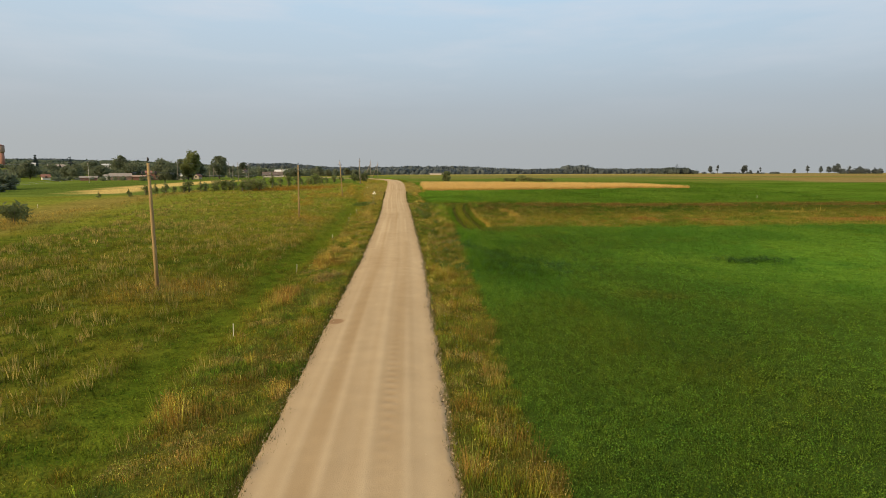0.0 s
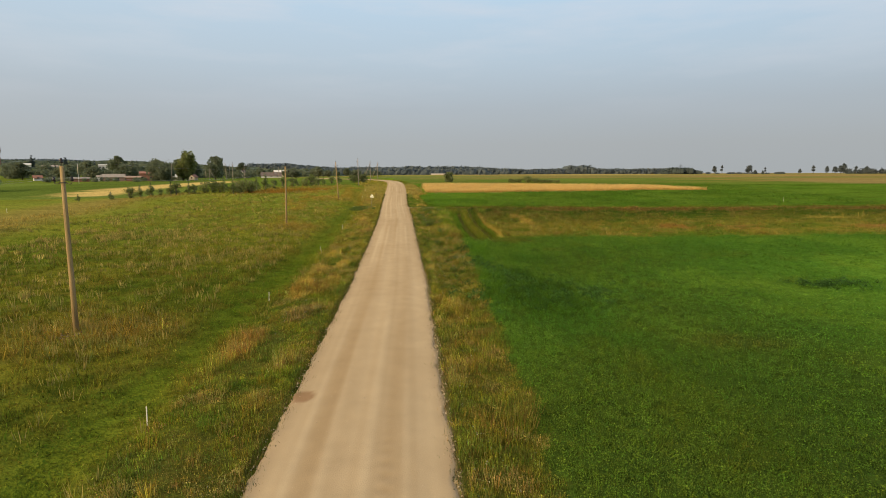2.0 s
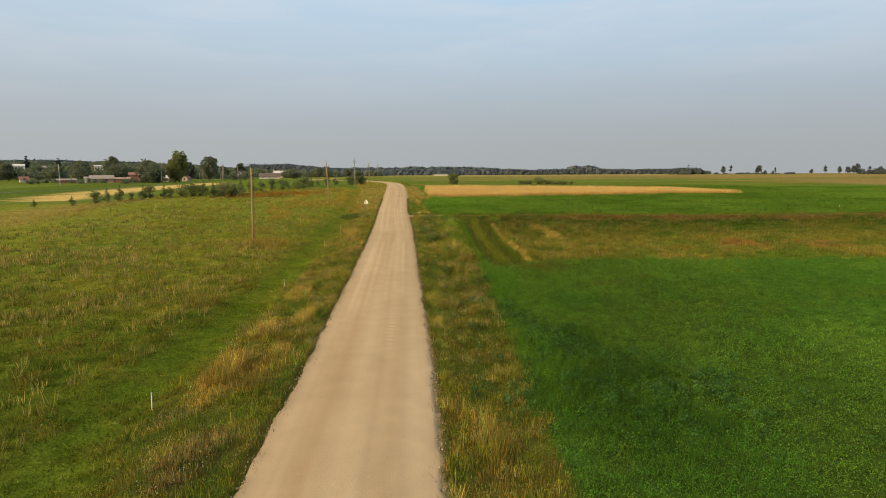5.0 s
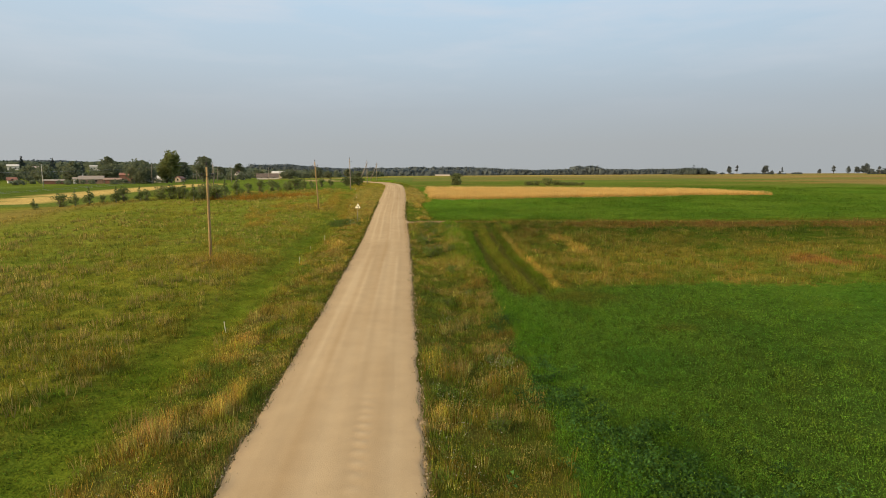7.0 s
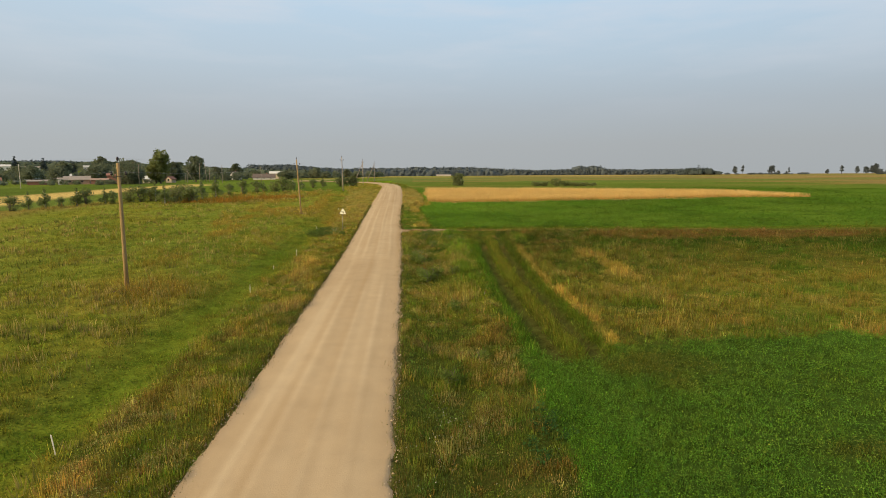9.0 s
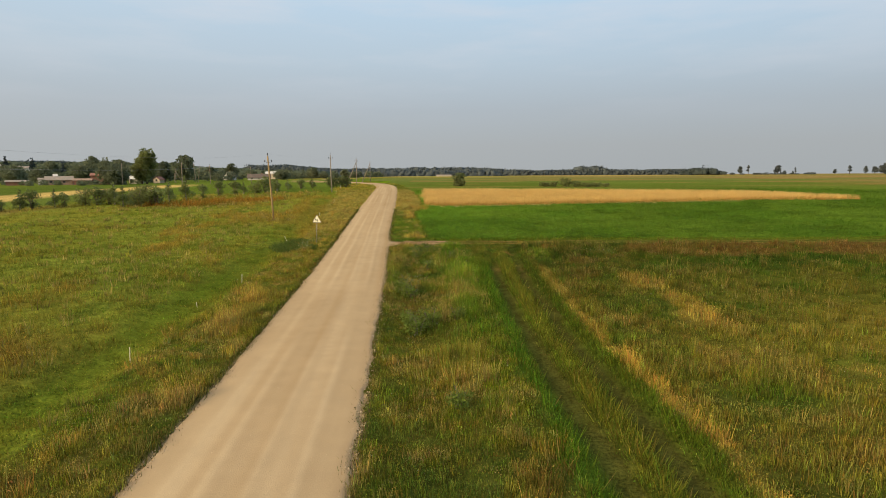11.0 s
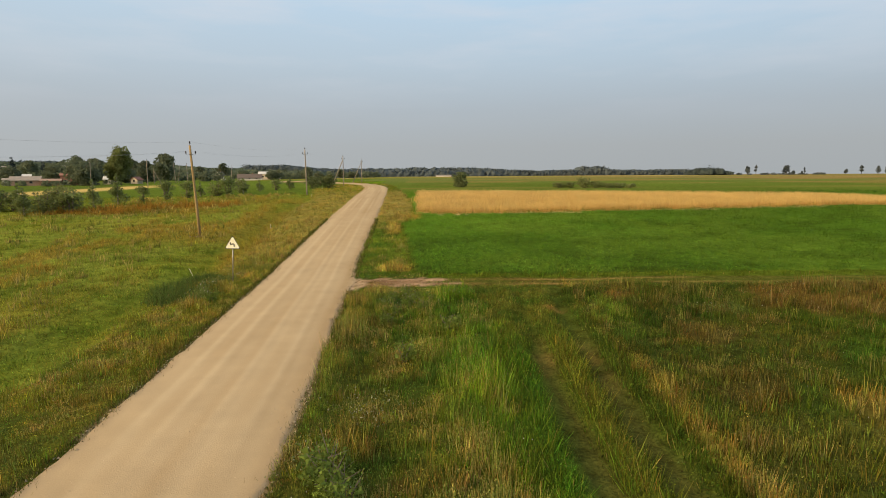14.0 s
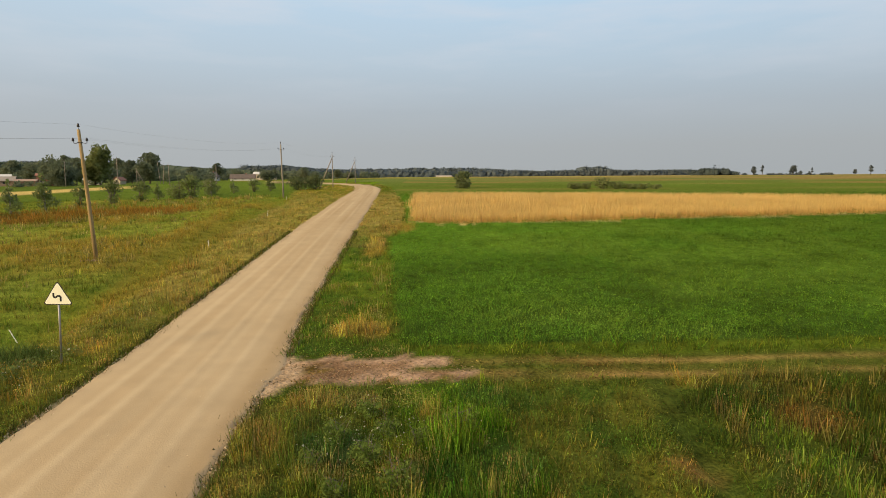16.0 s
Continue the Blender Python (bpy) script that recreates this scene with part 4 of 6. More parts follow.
grow("clover", "dense deep green clover leaves in the field", (2,), 44, (0, 130, -5, 240), 14, per=10, wide=0.022, leafy=True, spread=0.24, grade=0.50, falloff=1.6, shade=0.92, gather=0.05, uneven=0.42, tilt=0.50)
grow("field_grass", "green grass blades between the clover", (2,), 32, (0, 130, -5, 240), 15, per=5, high=0.95, wide=0.014, lean=0.9, spread=0.24, grade=0.65, uneven=0.25, shade=0.88)
wheat = grow("wheat", "ripe golden wheat standing in the field", (4,), 90, (2, 90, 140, 182), 16, per=4, wide=0.012, lean=0.22, spread=0.16, falloff=1.1)
tagged(wheat, category="cereal crop")


grow("meadow_herbs", "low leafy herbs and rosettes in the meadow", (1,), 40, (-40, 12, -5, 112), 25, per=4, high=0.42, wide=0.028, leafy=True, spread=0.34, grade=0.5, falloff=1.9, far=60.0)


def straw_tufts(seed):
    """Tufts of seeding grass standing over the shorter meadow, thicker in drifts."""
    rng = np.random.default_rng(seed)
    xs, ys = [], []
    for x0, x1, y0, y1, each in ((-40, -7, 12, 80, 10.0), (-48, -7, 80, 150, 2.6), (-40, -18, 150, 190, 2.5)):
        x, y = scatter(rng, x0, x1, y0, y1, each)
        xs.append(x)
        ys.append(y)
    x, y = np.concatenate(xs), np.concatenate(ys)
    col, tall, thick, kind = cover(x, y)
    drift = step(0.42, 0.66, fractal(x, y, 2.2, 101)) * (0.25 + 0.75 * step(0.40, 0.60, fractal(x, y, 11.0, 102)))
    pole = sum(np.exp(-((x + 15.0) / 3.2) ** 2 - ((y - py) / 2.4) ** 2) for py in (35.5, 80, 129))
    keep = (kind == 1) & (rng.random(len(x)) < 0.04 + 0.60 * drift + 0.8 * pole) & (near_distance(x, y) < 90)
    line = -9.7 - 1.1 * step(60, 110, y) - 3.6 * step(110, 165, y)
    keep &= np.abs(x - line) > 1.3
    x, y = x[keep], y[keep]
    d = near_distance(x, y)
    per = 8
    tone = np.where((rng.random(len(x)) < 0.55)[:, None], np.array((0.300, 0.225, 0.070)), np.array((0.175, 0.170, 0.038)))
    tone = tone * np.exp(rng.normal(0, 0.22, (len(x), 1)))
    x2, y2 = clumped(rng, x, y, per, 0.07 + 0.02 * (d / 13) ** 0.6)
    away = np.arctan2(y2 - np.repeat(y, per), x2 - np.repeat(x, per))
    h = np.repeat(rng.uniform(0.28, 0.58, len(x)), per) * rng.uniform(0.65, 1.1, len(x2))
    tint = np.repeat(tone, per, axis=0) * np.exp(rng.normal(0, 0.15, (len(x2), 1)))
    me = blade_mesh("straw_tufts", rng, x2, y2, land(x2, y2), h, 0.024 * np.repeat(d / 13, per) ** 0.75 * rng.uniform(0.7, 1.3, len(x2)), 0.45, tint, way=away, root_shade=np.array((0.70, 0.90, 0.85)), ripe=np.array((1.35, 1.28, 1.2)))
    return tagged(new("straw_tufts", me), "dry straw-coloured tufts of seeding grass in the meadow", "grass", kind="stuff")


straw_tufts(27)


def lush_patches(seed):
    """Rank broad-leaved plants in dark patches of the clover field."""
    rng = np.random.default_rng(seed)
    xs, ys, hs = [], [], []
    for px, py, rx, ry, count in ((8.0, 42.6, 4.2, 3.0, 900), (7.4, 48.5, 1.9, 2.2, 460), (28.3, 44.9, 2.0, 1.2, 220), (4.9, 60.0, 0.8, 4.0, 40), (5.4, 53.0, 1.0, 3.0, 160)):
        x, y = px + rng.normal(0, rx * 0.6, count), py + rng.normal(0, ry * 0.6, count)
        keep = (fractal(x, y, 1.1, 121) > 0.46) & (x - road_x(y) > HALF + 1.2)
        xs.append(x[keep])
        ys.append(y[keep])
        hs.append(rng.uniform(0.25, 0.52, keep.sum()))
    x, y, h = np.concatenate(xs), np.concatenate(ys), np.concatenate(hs)
    tone = np.array((0.044, 0.100, 0.022)) * np.exp(rng.normal(0, 0.30, (len(x), 1)))
    per = 26
    a, r = rng.uniform(0, 6.28, len(x) * per), 0.22 * np.sqrt(rng.random(len(x) * per))
    x2, y2 = np.repeat(x, per) + np.cos(a) * r, np.repeat(y, per) + np.sin(a) * r
    z2 = land(x2, y2) + np.repeat(h, per) * rng.uniform(0.3, 1.0, len(x2)) * (1.1 - 2.0 * r)
    tint = np.repeat(tone, per, axis=0) * np.exp(rng.normal(0, 0.18, (len(x2), 1)))
    me = leaf_mesh("lush_weeds", rng, x2, y2, z2, rng.uniform(0.030, 0.060, len(x2)), tint, 0.6)
    return tagged(new("lush_weeds", me), "rank dark green broad-leaved plants in the clover", "weeds", kind="stuff")


lush_patches(28)


def road_fringe(seed):
    """Short grass and weeds creeping over the ragged edges of the road."""
    rng = np.random.default_rng(seed)
    n = 42000
    y = rng.uniform(10, 140, n)
    side = np.where(rng.random(n) < 0.5, 1.0, -1.0)
    creep = 0.55 * fractal(y, side * 40, 0.8, 98) + 0.25 * fractal(y, side * 70, 3.5, 99)
    u = HALF + 0.22 - np.abs(rng.normal(0, 0.55, n)) * creep
    x = road_x(y) + side * u
    keep = np.abs(y - 110.6) + 3 * (side < 0) > 1.6
    x, y = x[keep], y[keep]
    d = near_distance(x, y)
    base = np.where((rng.random(len(x)) < 0.25)[:, None], np.array((0.18, 0.13, 0.045)), np.array((0.070, 0.088, 0.016)))
    tint = tinted(rng, base, 0.35)
    z = np.maximum(land(x, y), np.interp(y, _py, _pz) - 0.04)
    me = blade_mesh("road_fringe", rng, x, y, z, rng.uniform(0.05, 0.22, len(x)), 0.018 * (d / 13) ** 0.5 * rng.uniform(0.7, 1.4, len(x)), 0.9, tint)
    return tagged(new("road_fringe", me), "short green and brown grass creeping over the road edge", "grass", kind="stuff")


road_fringe(24)


def seed_heads(seed):
    """Tall dry grass stems with pale seed heads, standing in drifts."""
    rng = np.random.default_rng(seed)
    x, y = scatter(rng, -13, 26, 9, 128, 34)
    col, tall, thick, kind = cover(x, y)
    drift = fractal(x, y, 3.4, 95)
    keep = (kind == 3) & (rng.random(len(x)) < 0.02 + 0.15 * step(0.56, 0.72, drift)) & (np.abs(x - road_x(y)) > HALF + 0.15) & (near_distance(x, y) < 45)
    x, y, tall = x[keep], y[keep], tall[keep]
    d = near_distance(x, y)
    h = tall * rng.uniform(0.75, 1.10, len(x)) + 0.06
    tint = np.array((0.24, 0.215, 0.066)) * rng.uniform(0.5, 1.2, (len(x), 1)) * np.exp(rng.normal(0, 0.08, (len(x), 3)))
    me = blade_mesh("seed_grass", rng, x, y, land(x, y), h, 0.013 * (d / 13) ** 0.7 * rng.uniform(0.7, 1.4, len(x)), 0.30, tint)
    return tagged(new("seed_grass", me), "dry pale seeding grass stems in drifts", "grass", kind="stuff")


seed_heads(18)


def edge_clods(seed):
    """Crumbs of soil, turf and gravel along the edges of the road."""
    rng = np.random.default_rng(seed)
    n = 5200
    y = rng.uniform(10, 135, n)
    side = np.where(rng.random(n) < 0.55, 1.0, -1.0)
    u = side * (HALF - np.abs(rng.normal(0.0, 0.16, n)) + 0.08)
    mid = rng.random(n) < 0.16
    u = np.where(mid, rng.uniform(-2.4, 2.4, n), u)
    x = road_x(y) + u
    r = np.where(mid, rng.uniform(0.008, 0.022, n), rng.uniform(0.012, 0.048, n))
    z = np.interp(y, _py, _pz) + 0.07 * (1 - (u / HALF) ** 2) + 0.012
    corner = np.array(((1, 0, -0.4), (-0.5, 0.87, -0.4), (-0.5, -0.87, -0.4), (0, 0, 0.8)))
    turn = rng.uniform(0, 6.28, n)
    v = np.empty((n, 4, 3))
    for k, (a, b, c) in enumerate(corner):
        v[:, k, 0] = x + r * (a * np.cos(turn) - b * np.sin(turn)) * rng.uniform(0.7, 1.3, n)
        v[:, k, 1] = y + r * (a * np.sin(turn) + b * np.cos(turn)) * rng.uniform(0.7, 1.3, n)
        v[:, k, 2] = z + r * c * rng.uniform(0.6, 1.1, n)
    faces = np.array(((0, 1, 3), (1, 2, 3), (2, 0, 3)))
    tris = (np.arange(n)[:, None, None] * 4 + faces).reshape(-1, 3)
    shade = np.where((mid | (rng.random(n) < 0.6))[:, None], np.array((0.52, 0.42, 0.28)), np.array((0.115, 0.095, 0.045))) * rng.uniform(0.7, 1.2, (n, 1))
    ob = new("loose_gravel", mesh_from("loose_gravel", v.reshape(-1, 3), tris, BLADES, np.repeat(shade, 4, axis=0)))
    return tagged(ob, "loose stones and turf crumbs along the road edge", "gravel", kind="stuff")


edge_clods(19)


def track_rubble(seed):
    """Lumps of trodden earth, stones and dry stalks on the bare mouth of the cross track."""
    rng = np.random.default_rng(seed)
    n = 2600
    x, y = rng.uniform(-0.6, 6.0, n), 110.9 + rng.normal(0, 0.6, n)
    keep = (rng.random(n) < 1.0 - x / 6.0) & (x - road_x(y) > 2.5) & (fractal(x * 0.6, y, 0.9, 92) > 0.40)
    x, y = x[keep], y[keep]
    n = len(x)
    r = rng.uniform(0.010, 0.030, n)
    corner = np.array(((1, 0, -0.4), (-0.5, 0.87, -0.4), (-0.5, -0.87, -0.4), (0, 0, 0.55)))
    turn = rng.uniform(0, 6.28, n)
    z = land(x, y) + 0.01
    v = np.empty((n, 4, 3))
    for k, (a, b, c) in enumerate(corner):
        v[:, k, 0] = x + r * 1.7 * (a * np.cos(turn) - b * np.sin(turn))
        v[:, k, 1] = y + r * (a * np.sin(turn) + b * np.cos(turn))
        v[:, k, 2] = z + r * c
    tris = (np.arange(n)[:, None, None] * 4 + np.array(((0, 1, 3), (1, 2, 3), (2, 0, 3)))).reshape(-1, 3)
    shade = np.where((rng.random(n) < 0.2)[:, None], np.array((0.14, 0.105, 0.05)), np.array((0.34, 0.235, 0.135))) * rng.uniform(0.7, 1.15, (n, 1))
    ob = new("track_rubble", mesh_from("track_rubble", v.reshape(-1, 3), tris, BLADES, np.repeat(shade, 4, axis=0)))
    return tagged(ob, "pale earth lumps and stones on the trodden track", "rubble", kind="stuff")


track_rubble(26)


def flowers(seed, count):
    """Small white and yellow flower heads over the verges."""
    rng = np.random.default_rng(seed)
    x, y = scatter(rng, -12, 30, 10, 122, count)
    col, tall, thick, kind = cover(x, y)
    keep = (kind == 3) & (fractal(x, y, 3.0, 91) > 0.50) & (np.abs(x - road_x(y)) > HALF + 0.3)
    x, y, tall = x[keep], y[keep], tall[keep]
    tint = np.where((rng.random(len(x)) < 0.7)[:, None], np.array((0.55, 0.54, 0.44)), np.array((0.42, 0.34, 0.06)))
    me = leaf_mesh("wildflowers", rng, x, y, land(x, y) + tall * rng.uniform(0.8, 1.15, len(x)), rng.uniform(0.009, 0.020, len(x)), tint * rng.uniform(0.7, 1.1, (len(x), 1)))
    return tagged(new("wildflowers", me), "scattered small white and yellow wildflowers", "flowers", kind="stuff")


flowers(17, 1.1)


# ---- trees and shrubs ----
def leaf_cloud(rng, blobs, count, size):
    """Triangles scattered over the shells of blobs (x, y, z, rx, ry, rz)."""
    blobs = np.array(blobs, float)
    area = blobs[:, 3] * blobs[:, 5]
    pick = rng.choice(len(blobs), count, p=area / area.sum())
    way = rng.normal(0, 1, (count, 3))
    way /= np.linalg.norm(way, axis=1)[:, None]
    mid = blobs[pick, :3] + way * blobs[pick, 3:] * (rng.uniform(0.35, 1.0, (count, 1)) ** 0.5) * np.exp(rng.normal(0, 0.10, (count, 1)))
    tri = mid[:, None, :] + rng.normal(0, 1, (count, 3, 3)) * (size * np.exp(rng.normal(0, 0.25, (count, 1, 1))))
    return tri.reshape(-1, 3), np.arange(count * 3).reshape(-1, 3)


def crown_blobs(rng, bottom, top, radius, n, shape="round"):
    out = []
    for _ in range(n):
        f = rng.random()
        z = bottom + (top - bottom) * f
        if shape == "round":
            r = radius * math.sin(math.pi * (0.12 + 0.80 * f)) ** 0.7
        elif shape == "cone":
            r = radius * (1.02 - f) ** 0.9
        else:
            r = radius * (0.75 + 0.25 * math.sin(math.pi * f))
        a, d = rng.uniform(0, 2 * math.pi), r * 0.65 * math.sqrt(rng.random())
        b = max(r, radius * 0.22) * rng.uniform(0.32, 0.55)
        out.append((math.cos(a) * d, math.sin(a) * d, z, b, b, b * rng.uniform(0.7, 1.0)))
    return out


def tree(name, m, height, radius, clear=0.25, leaves=1500, leaf=0.28, foliage=None, bark=None, shape="round", seed=0, blobs=26, stems=1, label="", category="tree", group=""):
    """A tree: tapered trunk with limbs, and a crown of many small leaves with gaps."""
    rng = np.random.default_rng(seed)
    ob = empty(name, m)
    bm = bmesh.new()
    thick = height * 0.020 + (0.02 if height > 2.5 else 0.002)
    for s in range(stems):
        a = rng.uniform(0, 6.28)
        lean = rng.uniform(0.02, 0.06) * height if stems == 1 else radius * 0.45
        fx, fy = (0, 0) if stems == 1 else (math.cos(a) * 0.12 * radius, math.sin(a) * 0.12 * radius)
        top = (fx + math.cos(a) * lean, fy + math.sin(a) * lean, height * 0.88)
        tube(bm, [(fx, fy, -0.25), (fx + (top[0] - fx) * 0.15, fy + (top[1] - fy) * 0.15, height * 0.35), top], [thick * 1.25, thick * 0.8, thick * 0.15], 7)
    for k in range(9):
        z = height * (clear + (0.82 - clear) * (k + 0.5) / 9)
        a = k * 2.4 + rng.uniform(-0.4, 0.4)
        reach = radius * rng.uniform(0.5, 0.8) * (1 if shape != "cone" else 1 - 0.8 * k / 9)
        tube(bm, [(0, 0, z), (math.cos(a) * reach * 0.5, math.sin(a) * reach * 0.5, z + reach * 0.25), (math.cos(a) * reach, math.sin(a) * reach, z + reach * 0.55)],
             [thick * 0.45, thick * 0.3, thick * 0.1], 5)
    part("trunk", bm, bark or BARK, ob)
    v, t = leaf_cloud(rng, crown_blobs(rng, height * (clear + 0.05), height * 0.94, radius, blobs, shape), leaves, leaf)
    v[:, 2] = np.maximum(v[:, 2], 0.03)
    array_part("crown", v, t, foliage or LEAVES, ob)
    return tagged(ob, label, category, group)


def set_at(x, y, turn=0.0, scale=1.0, flat=1.0, sink=0.0):
    return pose(x, y, ground_z(x, y) - sink, 0, 0, turn) @ Matrix.Diagonal((scale * flat, scale * flat, scale, 1))


# young trees along the edge of the meadow
SAPLING = "young self-sown birch with pale stem in rough grass"
first = tree("young_birch", set_at(-40, 157.5), 3.9, 1.25, 0.14, 1100, 0.085, BIRCH_LEAVES, BIRCH_BARK, "cone", 31, 34, label=SAPLING, group="young trees at the meadow edge")
second = tree("young_birch", set_at(-36, 170.5), 3.2, 1.35, 0.05, 1100, 0.085, BIRCH_LEAVES, BARK, "round", 32, 30, stems=3, label="young bushy willow in rough grass", category="tree", group="young trees at the meadow edge")
second.name = "young_willow"
third = tree("young_willow", set_at(-44.5, 157), 3.0, 1.6, 0.0, 1200, 0.085, LEAVES, BARK, "round", 33, 32, stems=3, label="dense dark young willow bush in grass", category="tree", group="young trees at the meadow edge")
rng_trees = random.Random(5)
for x, y, s, which in ((-71, 133, 0.4, 0), (-65.5, 135.5, 0.5, 0), (-63, 139, 0.85, 1), (-62, 141.5, 0.75, 0), (-60.3, 143, 1.0, 0), (-59, 145, 0.7, 1), (-57.2, 146.5, 0.8, 0), (-56.4, 148, 0.95, 1),
                       (-54.3, 150, 0.95, 0), (-53.4, 150.6, 0.85, 1), (-51.5, 153, 0.95, 2), (-49.6, 153.5, 1.0, 1), (-48.2, 154.5, 0.85, 2), (-47, 153.5, 0.95, 0), (-45.4, 155.5, 0.7, 1),
                       (-43.4, 149, 1.0, 0), (-42.2, 151, 1.0, 2), (-41.0, 153, 1.1, 2), (-39.6, 152, 1.0, 1), (-38.6, 161, 1.1, 0), (-37.6, 166, 0.8, 1), (-34.5, 175, 1.0, 1), (-33.9, 179, 0.8, 0),
                       (-31.6, 180.5, 1.0, 2), (-29.8, 181, 1.05, 1), (-28.7, 186, 0.8, 0), (-31, 192, 0.9, 2), (-29, 198, 0.8, 0), (-27, 204, 0.9, 1), (-25, 208, 0.8, 0)):
    copy_thing((first, second, third)[which], set_at(x, y, rng_trees.uniform(0, 360), s * rng_trees.uniform(0.8, 1.05), rng_trees.uniform(1.05, 1.6)))

# shrubs
def reed_clump(x, y, radius, height, seed, label):
    """A stand of reeds: many upright dark blades on one spot."""
    rng = np.random.default_rng(seed)
    n = 1500
    a, d = rng.uniform(0, 6.28, n), radius * np.sqrt(rng.random(n)) * np.exp(rng.normal(0, 0.12, n))
    px, py = np.cos(a) * d, np.sin(a) * d
    h = height * (1.05 - 0.35 * (d / radius) ** 2) * rng.uniform(0.45, 1.15, n)
    tint = np.array((0.092, 0.130, 0.030)) * rng.uniform(0.55, 1.5, (n, 1)) * np.exp(rng.normal(0, 0.1, (n, 3)))
    ob = empty("reed_clump", set_at(x, y))
    leaves = new("leaves", blade_mesh("leaves", rng, px, py, np.zeros(n), h, rng.uniform(0.018, 0.04, n), 0.75, tint))
    leaves.parent = ob
    return tagged(ob, label, "reeds")


reed_clump(-9.2, 110.4, 1.7, 0.70, 41, "broad dark green stand of reeds in the ditch")
reed_clump(-8.8, 108.2, 1.4, 0.62, 47, "dark green clump of reeds in the ditch")
reed_clump(-9.0, 112.4, 1.2, 0.62, 48, "small clump of reeds in the ditch beside the sign")


def pale_flowers(seed):
    """Patches of pale-flowering yarrow and mugwort in the verges."""
    rng = np.random.default_rng(seed)
    xs, ys = [], []
    for px, py, rx, ry, count in ((1.6, 53.5, 0.7, 2.2, 900), (1.9, 49.0, 0.6, 2.0, 350), (3.9, 55.6, 0.4, 0.5, 420), (2.2, 62.0, 0.6, 1.8, 350), (1.1, 91.4, 0.5, 0.5, 420), (2.9, 106.0, 0.8, 0.8, 420), (2.0, 94.6, 0.5, 0.7, 420),
                                  (-6.6, 46.4, 0.5, 1.2, 300), (-5.6, 56.5, 0.5, 3.0, 300), (1.5, 25.0, 0.5, 3.0, 350), (2.0, 40.0, 0.5, 3.0, 300), (1.9, 85.0, 0.5, 2.0, 300), (17.2, 104.0, 0.8, 0.6, 260), (-5.7, 37.5, 0.6, 1.2, 260)):
        xs.append(px + rng.normal(0, rx, count))
        ys.append(py + rng.normal(0, ry, count))
    x, y = np.concatenate(xs), np.concatenate(ys)
    keep = (np.abs(x - road_x(y)) > HALF + 0.25) & (fractal(x, y, 0.6, 131) > 0.44)
    x, y = x[keep], y[keep]
    tint = np.where((rng.random(len(x)) < 0.45)[:, None], np.array((0.36, 0.36, 0.24)), np.array((0.150, 0.185, 0.066))) * rng.uniform(0.7, 1.2, (len(x), 1))
    me = leaf_mesh("pale_flowers", rng, x, y, land(x, y) + rng.uniform(0.15, 0.45, len(x)), rng.uniform(0.012, 0.030, len(x)), tint)
    return tagged(new("pale_flowers", me), "patches of pale-flowering yarrow and mugwort in the verge", "flowers", kind="stuff")


pale_flowers(50)


def pale_herbs(seed):
    """Pale-leaved flowering herbs along the road side of the reeds."""
    rng = np.random.default_rng(seed)
    n = 2600
    y = rng.uniform(106.8, 112.8, n)
    x = -7.55 + 0.25 * np.sin(y * 1.3) + rng.normal(0, 0.26, n)
    keep = fractal(x, y, 0.7, 93) > 0.46
    x, y = x[keep], y[keep]
    tint = np.where((rng.random(len(x)) < 0.05)[:, None], np.array((0.55, 0.54, 0.40)), np.array((0.150, 0.190, 0.046))) * rng.uniform(0.6, 1.25, (len(x), 1))
    me = leaf_mesh("pale_herbs", rng, x, y, land(x, y) + rng.uniform(0.12, 0.50, len(x)), rng.uniform(0.022, 0.045, len(x)), tint)
    return tagged(new("pale_herbs", me), "pale-leaved herbs with small white flowers by the ditch", "herbs", kind="stuff")


pale_herbs(49)
tree("willow_shrub", set_at(-54.5, 80.5), 2.5, 2.6, 0.34, 1500, 0.12, DARK_LEAVES, BARK, "round", 42, 22, stems=3, label="dark spreading shrub with bare lower stems in dry grass", category="shrub")
tree("willow_shrub", set_at(-17.0, 212), 2.9, 2.5, 0.0, 1500, 0.13, DARK_LEAVES, BARK, "round", 43, 26, stems=4, label="dark bushy willow beside the bend of the road", category="shrub")
copy_thing(bpy.data.objects["willow_shrub.001"], set_at(-20.2, 210, 100, 0.9, 1.1))
tree("round_shrub", set_at(14.3, 213), 3.5, 2.7, 0.0, 1900, 0.14, DARK_LEAVES, BARK, "round", 44, 26, stems=3, label="dark rounded bush alone behind the wheat", category="shrub")
low_bush = tree("low_bush", set_at(41.5, 206), 2.3, 2.3, 0.0, 900, 0.13, LEAVES, BARK, "round", 45, 20, stems=4, label="low bush in the field behind the wheat", category="shrub", group="bushes behind the wheat")
for x, y, s, w in ((36, 207, 0.55, 1.5), (38.3, 207, 0.55, 1.5), (44, 205, 0.62, 1.6), (46.5, 204, 0.5, 1.8), (48.8, 204, 0.5, 1.7), (51, 203, 0.42, 1.7)):
    copy_thing(low_bush, set_at(x, y, x * 31, s, w))
mugwort = tree("mugwort_clump", set_at(2.9, 98.5), 0.80, 0.55, 0.0, 700, 0.030, WEED_LEAVES, BARK, "column", 46, 14, stems=4, label="leafy mugwort clump in the verge", category="weed", group="leafy weeds in the verge")
